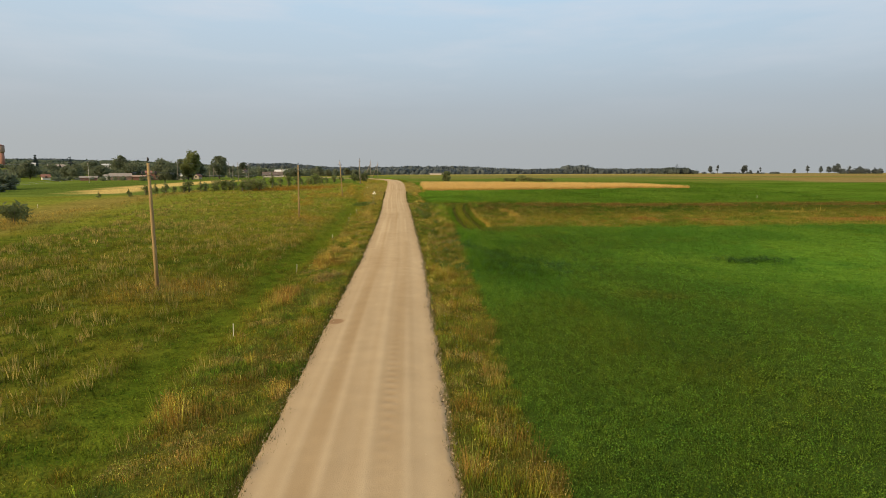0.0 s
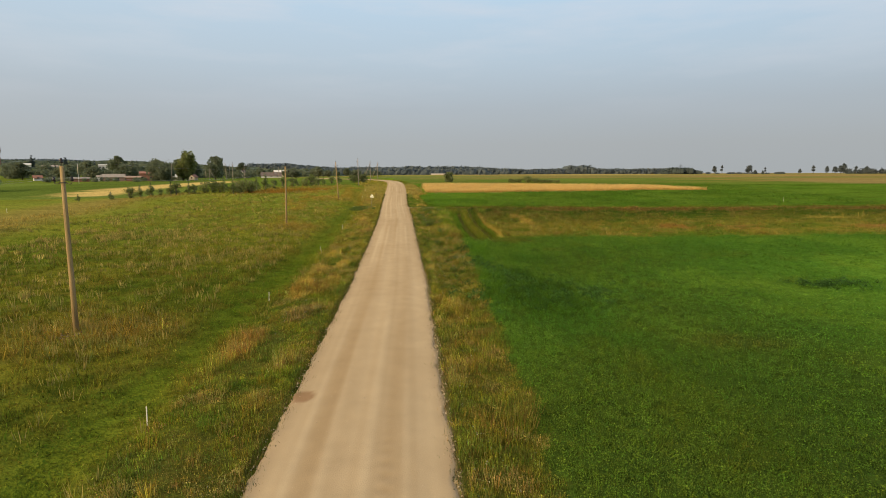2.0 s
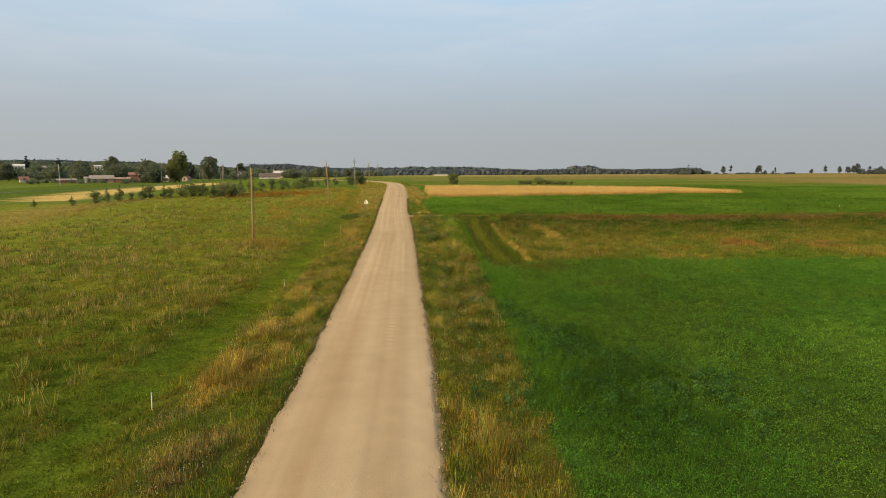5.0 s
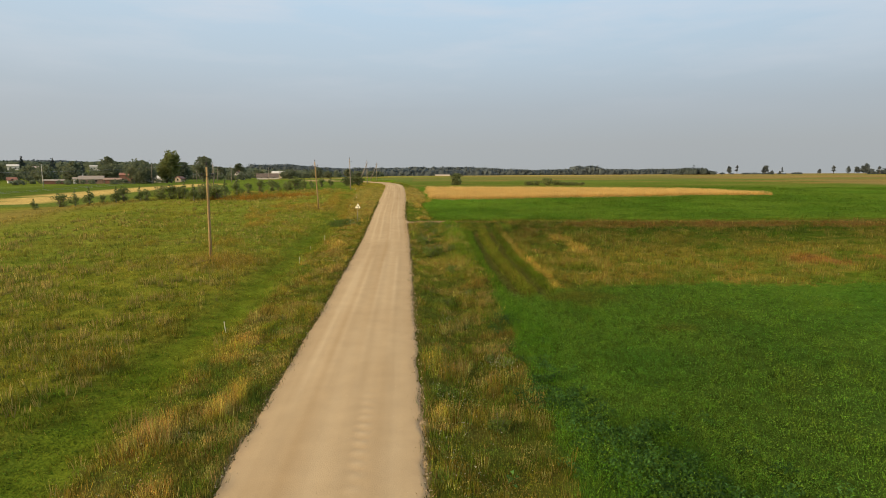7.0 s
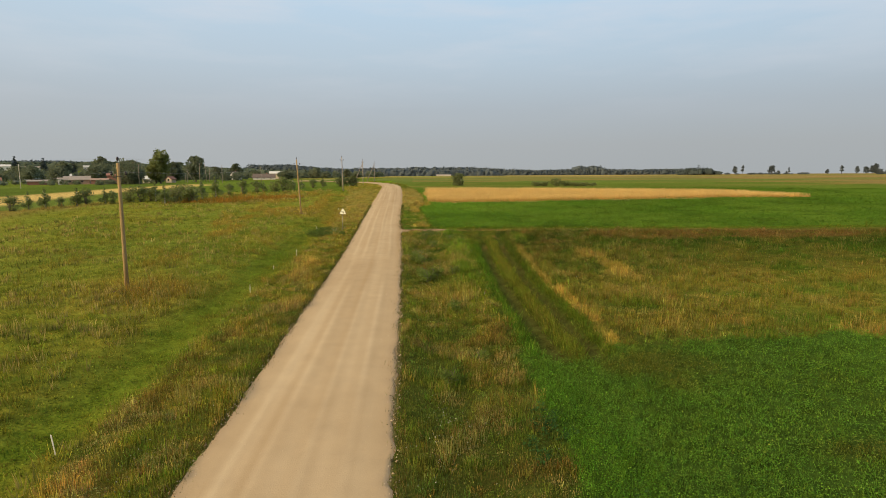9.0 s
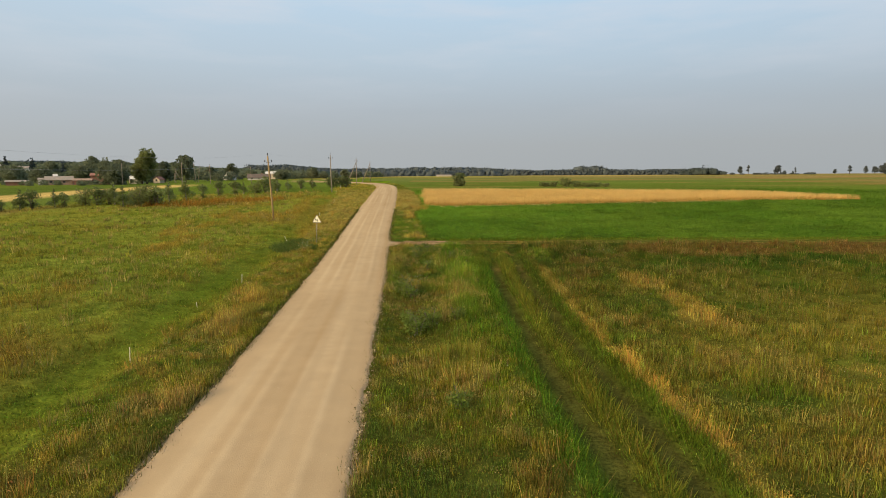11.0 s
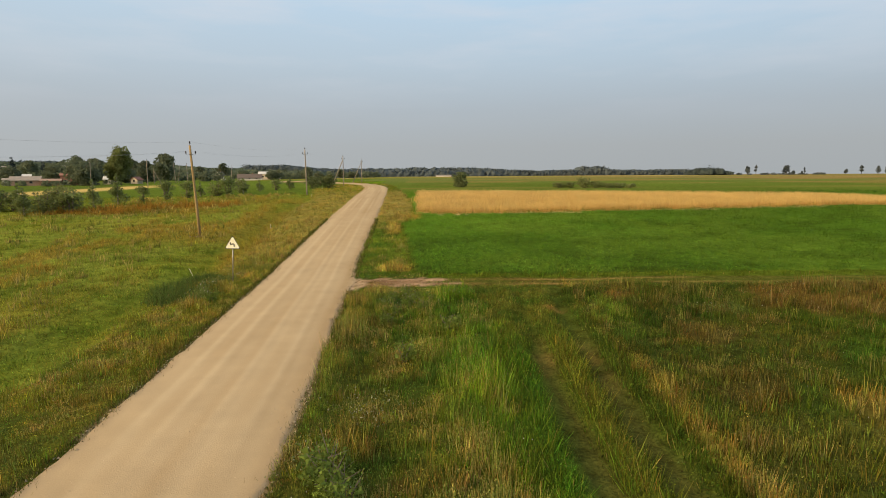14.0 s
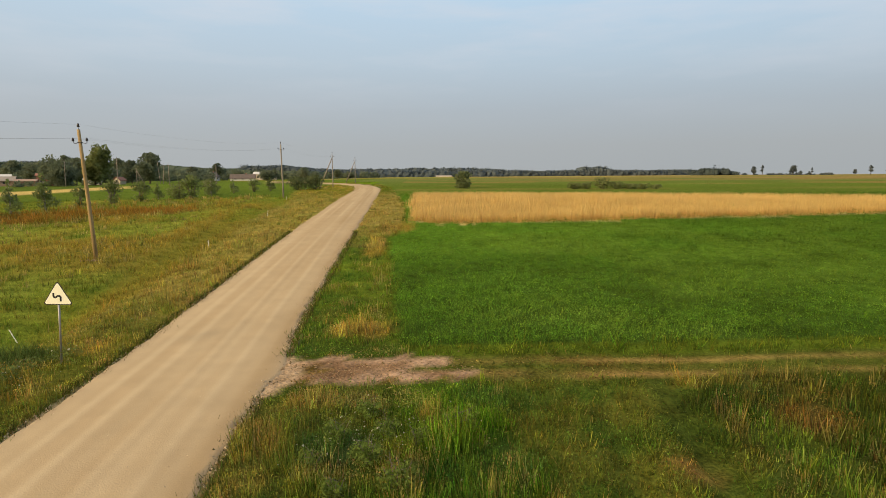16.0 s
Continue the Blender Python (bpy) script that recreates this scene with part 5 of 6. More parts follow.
for x, y, s in ((3.4, 76.0, 0.9), (4.6, 101.5, 1.0), (2.2, 103.0, 0.8), (3.6, 104.5, 0.9), (1.5, 91.0, 1.3), (1.9, 90.5, 1.1), (4.0, 85.5, 0.9), (2.6, 66.0, 0.8), (-6.6, 107.0, 0.8), (4.9, 106.5, 0.9), (2.9, 107.6, 0.7), (2.3, 106.4, 0.7), (3.3, 106.7, 0.65), (1.9, 105.3, 0.6), (3.0, 105.5, 0.75), (4.0, 106.2, 0.6), (2.5, 104.4, 0.6), (3.7, 104.9, 0.6), (4.3, 55.6, 0.55), (3.7, 56.6, 0.5), (2.2, 84.0, 1.25), (2.8, 84.9, 1.3), (1.9, 85.3, 1.0), (3.9, 68.0, 0.7), (2.0, 57.0, 0.7), (3.2, 50.5, 0.75)):
    copy_thing(mugwort, set_at(x, y, x * 70, s, 1.1))

# tall trees of the village
big = tree("tall_ash", set_at(-122.7, 327), 16.0, 4.6, 0.16, 3000, 0.42, LEAVES, BARK, "column", 51, 34, label="tall leafy ash at the edge of the village", category="tree", group="village trees")
oak = tree("broad_oak", set_at(-119.2, 361.8), 14.4, 6.4, 0.12, 3000, 0.45, HAZED_LEAVES, BARK, "round", 52, 36, label="broad dark oak at the edge of the village", category="tree", group="village trees")
lime = tree("dense_lime", set_at(-133, 318), 11.5, 6.6, 0.03, 3000, 0.42, HAZED_LEAVES, BARK, "round", 53, 36, label="dense dark tree hiding the yards", category="tree", group="village trees")
spruce = tree("spruce", set_at(-300, 520), 14.0, 3.2, 0.05, 1200, 0.42, PINE_NEEDLES, BARK, "cone", 54, 30, label="dark spruce among the village trees", category="tree", group="village trees")
copy_thing(big, set_at(-125.5, 328.5, 80, 0.72, 1.3))
for x, y, s, which, w in ((-128, 312, 0.8, 2, 1.0), (-186, 352, 0.95, 2, 1.1), (-176, 372, 1.0, 2, 1.2), (-160, 375, 0.9, 1, 1.1), (-150, 385, 0.8, 2, 1.2), (-146, 400, 0.85, 1, 1.0),
                          (-205, 360, 0.8, 1, 1.1), (-222, 385, 1.0, 2, 1.2), (-240, 372, 0.9, 1, 1.2), (-262, 395, 1.0, 2, 1.2), (-232, 330, 0.7, 2, 1.1), (-215, 300, 0.85, 2, 1.2), (-205, 285, 0.9, 2, 1.1),
                          (-192, 270, 0.75, 2, 1.2), (-168, 455, 0.85, 2, 1.2), (-172, 440, 1.0, 1, 1.1), (-196, 452, 0.95, 2, 1.2),
                          (-90, 455, 0.6, 2, 1.3), (-128, 600, 0.7, 2, 1.2), (-176, 560, 0.8, 1, 1.2), (-178, 545, 0.7, 2, 1.3), (-190, 520, 1.0, 2, 1.2), (-210, 540, 1.05, 1, 1.1), (-232, 500, 1.0, 2, 1.1),
                          (-255, 470, 1.0, 1, 1.2), (-280, 460, 0.9, 2, 1.2), (-120, 585, 0.8, 2, 1.3), (-95, 600, 0.75, 1, 1.2), (-105, 640, 0.9, 2, 1.1), (-160, 625, 0.9, 2, 1.2), (-185, 640, 1.1, 1, 1.0),
                          (-83, 585, 0.6, 2, 1.2), (-66, 600, 0.6, 1, 1.3), (-56, 610, 0.55, 2, 1.2), (-275, 560, 1.1, 1, 1.1), (-300, 600, 1.0, 2, 1.2), (-340, 560, 1.0, 2, 1.2), (-330, 610, 1.0, 1, 1.1),
                          (-370, 545, 0.8, 2, 1.2), (-400, 600, 0.75, 1, 1.2), (-425, 615, 0.75, 2, 1.2), (-250, 610, 1.0, 2, 1.2), (-225, 600, 1.0, 1, 1.1), (-118, 172, 0.5, 2, 1.2), (-125, 180, 0.55, 2, 1.1), (-112, 160, 0.22, 2, 1.8),
                          (-415, 655, 1.2, 3, 0.9), (-312, 525, 0.9, 3, 1.0), (-268, 505, 1.0, 3, 1.1)):
    s *= 0.84 if x < -180 and y < 420 else 0.55 if x < -300 and y < 630 else 0.85 if x < -185 and y < 545 else 1.0
    copy_thing((big, oak, lime, spruce)[which], set_at(x, y, (x * 7 + y * 3) % 360, s, w, 0.1))

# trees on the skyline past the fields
lone = tree("lone_maple", set_at(491, 802), 12.5, 5.6, 0.22, 900, 0.55, HAZED_WOODS, BARK, "round", 61, 26, label="round tree alone on the skyline", category="tree", group="skyline trees")
thin = tree("thin_pine", set_at(456, 811), 13.5, 2.3, 0.36, 300, 0.6, HAZED_WOODS, BARK, "cone", 62, 12, label="thin bare-stemmed pine on the skyline", category="tree", group="skyline trees")
for x, y, s, which, w in ((447, 816, 0.95, 0, 0.75), (498, 797, 0.45, 0, 1.0), (506, 792, 0.4, 0, 0.8), (508, 791, 0.75, 1, 0.9), (520, 735, 0.55, 0, 0.75), (532, 726, 0.85, 1, 1.4), (532, 701, 0.8, 0, 0.55),
                          (539, 696, 0.75, 0, 0.9), (543, 692, 0.85, 0, 0.9), (546, 691, 1.05, 0, 0.65), (556, 683, 0.75, 1, 1.5), (564, 676, 0.75, 0, 0.8)):
    copy_thing((lone, thin)[which], set_at(x, y, (x * 11) % 360, s, w, 0.1))


_ball = bmesh.new()
bmesh.ops.create_icosphere(_ball, subdivisions=2, radius=1.0)
BALL_V = np.array([v.co[:] for v in _ball.verts])
BALL_T = np.array([[v.index for v in f.verts] for f in _ball.faces])
_ball.free()


def canopy(rng, h, r, cone):
    """A far crown as a lumpy closed mass of foliage, drawn in towards the top."""
    lumps = 1 + 0.10 * rng.normal(0, 1, len(BALL_V))
    v = BALL_V * lumps[:, None]
    skirt = v[:, 2] < 0
    v[skirt, :2] /= np.maximum(np.hypot(v[skirt, 0], v[skirt, 1]), 0.35)[:, None]
    up = np.clip((v[:, 2] + 1) / 2, 0, 1.1)
    narrow = np.clip(1.05 - 0.95 * up, 0.05, 1) if cone else 1.0
    return np.stack([v[:, 0] * r * narrow, v[:, 1] * r * narrow, h * (0.04 + 0.94 * up)], 1), BALL_T


def woods(name, label, places, height, radius, seed, leaves=70, leaf=1.1, conical=0.3, foliage=None, smooth=False, taper=0.0, taper_x=0.0, outline=None):
    """Far woods as one object: each tree is a stem and a clumpy crown."""
    rng = np.random.default_rng(seed)
    allv, allt, at = [], [], 0
    for x, y in places:
        h, r = height * (rng.uniform(0.84, 1.06) if smooth else rng.uniform(0.72, 1.12)), radius * rng.uniform(0.8, 1.2)
        h *= 1 - taper * float(step(taper_x, taper_x + 140, x))
        if outline:
            h *= float(np.interp(x, *outline))
        cone = rng.random() < conical
        z = ground_z(x, y)
        if smooth:
            v, t = canopy(rng, h * 0.94, r * 0.95, cone)
            lv, lt = leaf_cloud(rng, [(0, 0, h * 0.55, r, r, h * 0.42)], leaves, leaf)
            v, t = np.concatenate([v, lv]), np.concatenate([t, lt + len(v)])
        else:
            v, t = leaf_cloud(rng, crown_blobs(rng, h * 0.08, h * 0.93, r, 9, "cone" if cone else "round"), leaves, leaf)
        v[:, 2] = np.maximum(v[:, 2], 0.1)
        allv.append(v + np.array((x, y, z)))
        allt.append(t + at)
        at += len(v)
        s = h * 0.016
        stem = np.array([(-s, -s, -1), (s, -s, -1), (0, s, -1), (0, 0, h * 0.9)]) + np.array((x, y, z))
        allv.append(stem)
        allt.append(np.array([(0, 1, 3), (1, 2, 3), (2, 0, 3)]) + at)
        at += 4
    ob = new(name, mesh_from(name, np.concatenate(allv), np.concatenate(allt), foliage or PINE_NEEDLES, flat=not smooth))
    return tagged(ob, label, "woods", kind="stuff")


def belt(rng, start, end, count, depth):
    """Places along a line, in a belt of that depth."""
    f = np.sort(rng.random(count))
    wave = 18 * np.sin(f * 21)
    return [(start[0] + (end[0] - start[0]) * a, start[1] + (end[1] - start[1]) * a + b + w) for a, b, w in zip(f, rng.uniform(0, depth, count), wave)]


def forest(name, label, start, end, depth, height, seed, foliage, taper=(0, 0), ragged=1.6, leaf=1.4, ends=30.0):
    """A far forest as one closed mass with an uneven crown line, and clumps of foliage over its edge and top."""
    rng = np.random.default_rng(seed)
    length = math.hypot(end[0] - start[0], end[1] - start[1])
    n = int(length / 2.5) + 1
    f = np.linspace(0, 1, n)
    bx, by = start[0] + (end[0] - start[0]) * f, start[1] + (end[1] - start[1]) * f
    by = by + 20 * (smooth_noise(bx, by * 0, 110, seed) - 0.5)
    z = land(bx, by + depth * 0.3)
    run = f * length
    top = height * (0.84 + 0.22 * (smooth_noise(bx, by * 0 + 5, 42, seed + 1) - 0.3) + 0.20 * (smooth_noise(bx, by * 0 + 9, 9, seed + 2) - 0.5))
    top = top * (1 - taper[1] * step(taper[0], taper[0] + 160, bx)) * step(-2, ends, run) * step(-2, ends, length - run)
    profile = ((0.0, -0.1), (-0.01, 0.35), (0.02, 0.68), (0.10, 0.90), (0.25, 1.0), (0.6, 1.0), (0.95, 0.9), (1.0, -0.1))
    rows = []
    for k, (back, up) in enumerate(profile):
        jag = rng.normal(0, 1, (n, 3)) * ragged * (0.5 if k in (0, 7) else 1.0)
        rows.append(np.stack([bx + jag[:, 0], by + depth * back + jag[:, 1] * 1.6, z + np.maximum(top * up + jag[:, 2] * 0.45 * (k > 0), -0.5)], 1))
    v = np.concatenate(rows)
    i = np.arange(len(profile) * n).reshape(len(profile), n)
    q = np.stack([i[:-1, :-1], i[:-1, 1:], i[1:, 1:], i[1:, :-1]], -1).reshape(-1, 4)
    t = np.concatenate([q[:, (0, 1, 2)], q[:, (0, 2, 3)]])
    m = n * 14
    pick = rng.integers(0, n, m)
    where = rng.random(m)
    mid = np.stack([bx[pick] + rng.uniform(-2, 2, m), by[pick] + depth * (where ** 2 * 0.3 - 0.01), z[pick] + top[pick] * np.minimum(0.12 + 0.95 * rng.random(m) ** 0.6, 1.02)], 1)
    tri = mid[:, None, :] + rng.normal(0, 1, (m, 3, 3)) * leaf * np.minimum(1, top[pick] / 6)[:, None, None]
    v, t = np.concatenate([v, tri.reshape(-1, 3)]), np.concatenate([t, np.arange(m * 3).reshape(-1, 3) + len(v)])
    return tagged(new(name, mesh_from(name, v, t, foliage, flat=False)), label, "woods", kind="stuff")


rw = np.random.default_rng(71)
forest("far_forest", "dark mixed forest along the far horizon", (-420, 1400), (700, 1390), 120, 21.0, 72, HAZED_WOODS, taper=(130, 0.34))
forest("far_forest_hill", "higher rise of pine forest on the horizon", (375, 1398), (480, 1394), 70, 22, 73, HAZED_WOODS)
forest("near_forest", "dark spruce belt across the fields", (-215, 985), (165, 1060), 60, 13.5, 74, HAZED_WOODS, ragged=1.2, leaf=1.0)
woods("field_grove", "dense grove of spruces on the field crest", belt(rw, (402, 862), (443, 846), 170, 22), 10.0, 3.2, 75, leaves=60, leaf=0.7, conical=0.3, smooth=True, outline=((402, 408, 424, 432, 443), (0.35, 1.0, 1.0, 0.65, 0.3)))
woods("field_grove_spires", "tall spruces standing out of a grove", [(412, 850), (415, 850), (418, 848), (423, 846), (424, 845)], 15, 2.6, 76, leaves=120, leaf=0.6, conical=1.0)
woods("right_wood", "low wood at the edge of the fields", belt(rw, (572, 690), (760, 640), 150, 30), 6.5, 4.0, 77, leaf=0.9, foliage=HAZED_WOODS)
woods("hedge_bank", "long low hedge on the crest of the fields", belt(rw, (455, 845), (560, 812), 60, 10), 2.0, 3.0, 78, leaf=0.5, foliage=HAZED_WOODS)
forest("hill_woods", "wooded hill behind the village", (-1150, 1330), (-560, 1420), 200, 17, 79, HAZED_WOODS)
forest("village_woods", "mass of leafy trees behind the village houses", (-560, 660), (-90, 720), 90, 11.0, 80, HAZED_MID_WOODS, ragged=1.0, leaf=0.9)
woods("village_gardens", "leafy gardens between the village houses", belt(rw, (-330, 430), (-150, 480), 90, 90), 5, 3.6, 81, leaves=130, leaf=0.5, conical=0.1, foliage=HAZED_LEAVES)
woods("orchard_belt", "belt of bushes behind the barns", belt(rw, (-260, 380), (-125, 420), 60, 30), 6, 4.0, 82, leaves=140, leaf=0.5, conical=0.0, foliage=HAZED_LEAVES)
woods("yard_bushes", "low bushes and weeds round the village yards", belt(rw, (-190, 306), (-128, 318), 46, 8), 2.1, 1.7, 84, leaves=90, leaf=0.30, conical=0.0, foliage=HAZED_LEAVES)
woods("roadside_bushes", "hazy bushes along the far road", belt(rw, (-150, 640), (-40, 720), 80, 40), 7, 4.0, 83, leaves=100, leaf=0.6, conical=0.1, foliage=HAZED_LEAVES)


# ---- utility poles ----
def insulator(bm, x, y, z, s=1.0):
    tube(bm, [(x, y, z), (x, y, z + 0.03 * s), (x, y, z + 0.06 * s), (x, y, z + 0.10 * s), (x, y, z + 0.13 * s), (x, y, z + 0.17 * s)],
         [0.05 * s, 0.065 * s, 0.045 * s, 0.06 * s, 0.04 * s, 0.03 * s], 8)


def utility_pole(m, height, lean=(0.0, 0.0), hooks=True, brace=0, label="", wood=None, name="utility_pole"):
    ob = empty(name, m)
    wood = wood or POLE_WOOD
    lx, ly = lean
    top = Vector((lx, ly, height))
    bm = bmesh.new()
    tube(bm, [(0, 0, -0.4), (lx * 0.3, ly * 0.3, height * 0.3), (lx * 0.7, ly * 0.7, height * 0.7), tuple(top)], [0.125, 0.114, 0.098, 0.086], 12)
    part("post", bm, wood, ob)
    bm = bmesh.new()
    tube(bm, [(lx, ly, height - 0.05), (lx, ly, height + 0.16)], [0.016, 0.016], 6)
    pin = part("pin", bm, RUST_STEEL, ob)
    bm = bmesh.new()
    insulator(bm, lx, ly, height + 0.14, 1.25)
    part("insulator", bm, CERAMIC, pin)
    if hooks:
        z = height - 0.72
        fx, fy = lx * z / height, ly * z / height
        bm = bmesh.new()
        box(bm, fx - 0.115, fy - 0.11, z - 0.05, fx + 0.115, fy + 0.11, z - 0.01, 0.004)
        part("clamp", bm, RUST_STEEL, ob)
        for side in (-1, 1):
            bm = bmesh.new()
            tube(bm, [(fx + side * 0.09, fy, z - 0.03), (fx + side * 0.28, fy, z - 0.10), (fx + side * 0.38, fy, z - 0.06), (fx + side * 0.40, fy, z + 0.06)], [0.016] * 4, 6)
            hook = part("hook", bm, RUST_STEEL, ob)
            bm = bmesh.new()
            insulator(bm, fx + side * 0.40, fy, z + 0.04, 1.2)
            part("insulator", bm, CERAMIC, hook)
    if brace:
        bm = bmesh.new()
        tube(bm, [(brace * 3.2, 0.6, -0.3), (lx + brace * 0.1, ly, height - 1.1)], [0.14, 0.10], 10)
        part("brace", bm, wood, ob)
    return tagged(ob, label, "utility pole", "poles along the road")


POLES = ((-15.7, 35.2, 7.75, (-0.18, 0.35), 0), (-15.65, 79.9, 7.40, (0.2, -0.3), 0), (-15.33, 129.0, 7.75, (-0.40, 0.0), 0),
         (-15.55, 178.4, 7.75, (-0.10, 0.0), 0), (-15.5, 227.8, 7.7, (0.0, 0.0), -1), (-15.4, 275.6, 7.7, (0.05, 0.0), -1))
tops = []
for x, y, h, lean, brace in POLES:
    m = set_at(x, y)
    utility_pole(m, h, lean, True, brace, "braced wooden utility pole by the road bend" if brace else "leaning weathered wooden utility pole with insulators", POLE_WOOD if y < 150 else GREY_WOOD)
    tops.append([m @ Vector((lean[0] + dx, lean[1], h + dz)) for dx, dz in ((0, 0.30), (-0.40, -0.5), (0.40, -0.5))])
tops.insert(0, [p + Vector((0, -48, -0.6)) for p in tops[0]])
for a, b in zip(tops, tops[1:]):
    for p, q in zip(a, b):
        bm = bmesh.new()
        pts = [p.lerp(q, k / 12) - Vector((0, 0, 4 * 0.55 * (k / 12) * (1 - k / 12))) for k in range(13)]
        tube(bm, pts, [0.0028] * 13, 4)
        me = bpy.data.meshes.new("power_line")
        bm.to_mesh(me)
        bm.free()
        me.materials.append(WIRE)
        tagged(new("power_line", me), "thin grey overhead wire between the poles", "power line", "overhead wires", "structure")

def soil_heap(x, y, seed):
    """Stones and dug-up earth round the foot of a pole."""
    rng = np.random.default_rng(seed)
    bm = bmesh.new()
    for _ in range(26):
        a, d = rng.uniform(0, 6.28), 0.15 + 0.5 * rng.random() ** 1.5
        r = rng.uniform(0.03, 0.07)
        made = bmesh.ops.create_icosphere(bm, subdivisions=1, radius=r)["verts"]
        for v in made:
            v.co = Vector((v.co.x * rng.uniform(0.8, 1.3) + math.cos(a) * d, v.co.y * rng.uniform(0.8, 1.3) + math.sin(a) * d, max(v.co.z * 0.7 + 0.03, -0.03)))
    me = bpy.data.meshes.new("soil_heap")
    bm.to_mesh(me)
    bm.free()
    me.materials.append(EARTH)
    ob = new("soil_heap", me)
    ob.matrix_basis = set_at(x, y)
    return tagged(ob, "clods of bare earth round the pole foot", "soil", kind="stuff")


for k, (x, y) in enumerate(((-15.75, 34.9), (-15.7, 79.6), (-15.5, 128.7))):
    soil_heap(x, y, 90 + k)
utility_pole(set_at(-139, 253.6), 8.6, (0, 0), False, 0, "pale concrete utility pole at the village edge", CONCRETE, "concrete_pole")
for x, y, h, lean, brace in ((-72, 242, 7.8, (0.1, 0), 0), (-107.5, 346, 9.5, (-0.8, 0), 0), (-106.6, 346.5, 8.5, (0.9, 0), 0), (-117, 345, 7.0, (0, 0), 1), (-84, 300, 7.6, (0, 0), 0), (-128, 370, 8, (0, 0), 0),
                             (-66, 296, 6.5, (0, 0), 0), (-120, 300, 9.0, (0.2, 0), 0)):
    utility_pole(set_at(x, y), h, lean, True, brace, "grey wooden utility pole near the village", GREY_WOOD, "village_pole")


# ---- marker stakes along the ditch ----
def stake(m, label):
    ob = empty("marker_stake", m)
    bm = bmesh.new()
    box(bm, -0.015, -0.012, -0.25, 0.015, 0.012, 0.60, 0.004)
    part("stick", bm, STAKE_PAINT, ob)
    bm = bmesh.new()
    tube(bm, [(0, 0, 0.595), (0, 0, 0.62)], [0.018, 0.008], 6)
    part("tip", bm, STAKE_PAINT, ob)
    return tagged(ob, label, "marker stake", "stakes along the ditch")


one = stake(set_at(-8.2, 25.7) @ pose(0, 0, 0, 0, 1, 10), "white-painted wooden marker stake in the grass")
for x, y, tx, ty, s in ((-8.55, 42.1, 0, 2, 1.0), (-8.5, 61.6, 3, -5, 1.0), (-8.8, 80.8, -2, 2, 1.0), (-9.12, 95.7, 0, 3, 0.95), (-10.65, 115.2, 0, -22, 0.9), (-10.75, 134.8, 2, -2, 1.0),
                        (-11.6, 154.0, 0, 8, 1.0), (-13.6, 172.0, 0, -3, 1.0), (-17.0, 203.0, 0, 2, 1.0), (77.5, 121.3, 0, 0, 1.0), (-71.0, 111.5, 0, 2, 1.3), (-9.4, 89.0, 0, -4, 0.6)):
    copy_thing(one, set_at(x, y) @ pose(0, 0, 0, tx, ty, 15) @ Matrix.Diagonal((s, s, s, 1)))


# ---- warning sign ----
def rounded_triangle(bm, side, corner, y0, y1):
    """A flat triangle with rounded corners, point up, base at z = 0, between y0 and y1."""
    h = side * math.sqrt(3) / 2
    inner = [(-side / 2 + corner * math.sqrt(3), corner), (side / 2 - corner * math.sqrt(3), corner), (0, h - 2 * corner)]
    ring = []
    for (x, z), start in zip(inner, (150, 270, 30)):
        for k in range(7):
            a = radians(start + 120 * k / 6)
            ring.append((x + corner * math.cos(a), z + corner * math.sin(a)))
    front = [bm.verts.new((x, y0, z)) for x, z in ring]
    rear = [bm.verts.new((x, y1, z)) for x, z in ring]
    bm.faces.new(front)
    bm.faces.new(rear[::-1])
    for k in range(len(ring)):
        j = (k + 1) % len(ring)
        bm.faces.new((front[k], rear[k], rear[j], front[j]))


sign = empty("warning_sign", set_at(-7.2, 112.15) @ pose(0, 0, 0.15, 0, 2.5, 4))
bm = bmesh.new()
tube(bm, [(0, 0.03, -0.6), (0, 0.03, 2.42)], [0.03, 0.03], 10)
part("post", bm, STEEL, sign, "thin grey steel post")
bm = bmesh.new()
rounded_triangle(bm, 0.88, 0.05, -0.012, 0.0)
for v in bm.verts:
    v.co.z += 1.76
panel = part("panel", bm, SIGN_RIM, sign, "triangular panel with a thin dark edge")
bm = bmesh.new()
rounded_triangle(bm, 0.80, 0.042, -0.017, -0.013)
for v in bm.verts:
    v.co.z += 1.783
part("face", bm, SIGN_FACE, panel, "white sign face")
bm = bmesh.new()
bend = [(0.085, 1.88), (0.085, 2.00), (0.06, 2.04), (0.0, 2.04), (-0.03, 2.015), (-0.06, 1.99), (-0.10, 1.995), (-0.12, 2.04), (-0.12, 2.12)]
for (x0, z0), (x1, z1) in zip(bend, bend[1:]):
    a, b = Vector((x0, 0, z0)), Vector((x1, 0, z1))
    n = (b - a).normalized().cross(Vector((0, 1, 0))) * 0.027
    ext = (b - a).normalized() * 0.012
    ring = [bm.verts.new((p.x, -0.0215, p.z)) for p in (a - ext - n, b + ext - n, b + ext + n, a - ext + n)]
    bm.faces.new(ring)
bmesh.ops.recalc_face_normals(bm, faces=bm.faces)
made = bmesh.ops.extrude_face_region(bm, geom=list(bm.faces))
for v in made["geom"]:
    if isinstance(v, bmesh.types.BMVert):
        v.co.y += 0.003
part("symbol", bm, SIGN_BLACK, panel, "black double-bend symbol")
for z in (1.90, 2.16):
    bm = bmesh.new()
    box(bm, -0.06, -0.002, z, 0.06, 0.062, z + 0.03, 0.004)
    part("bracket", bm, STEEL, sign)
tagged(sign, "faded triangular road sign warning of a double bend", "road sign")


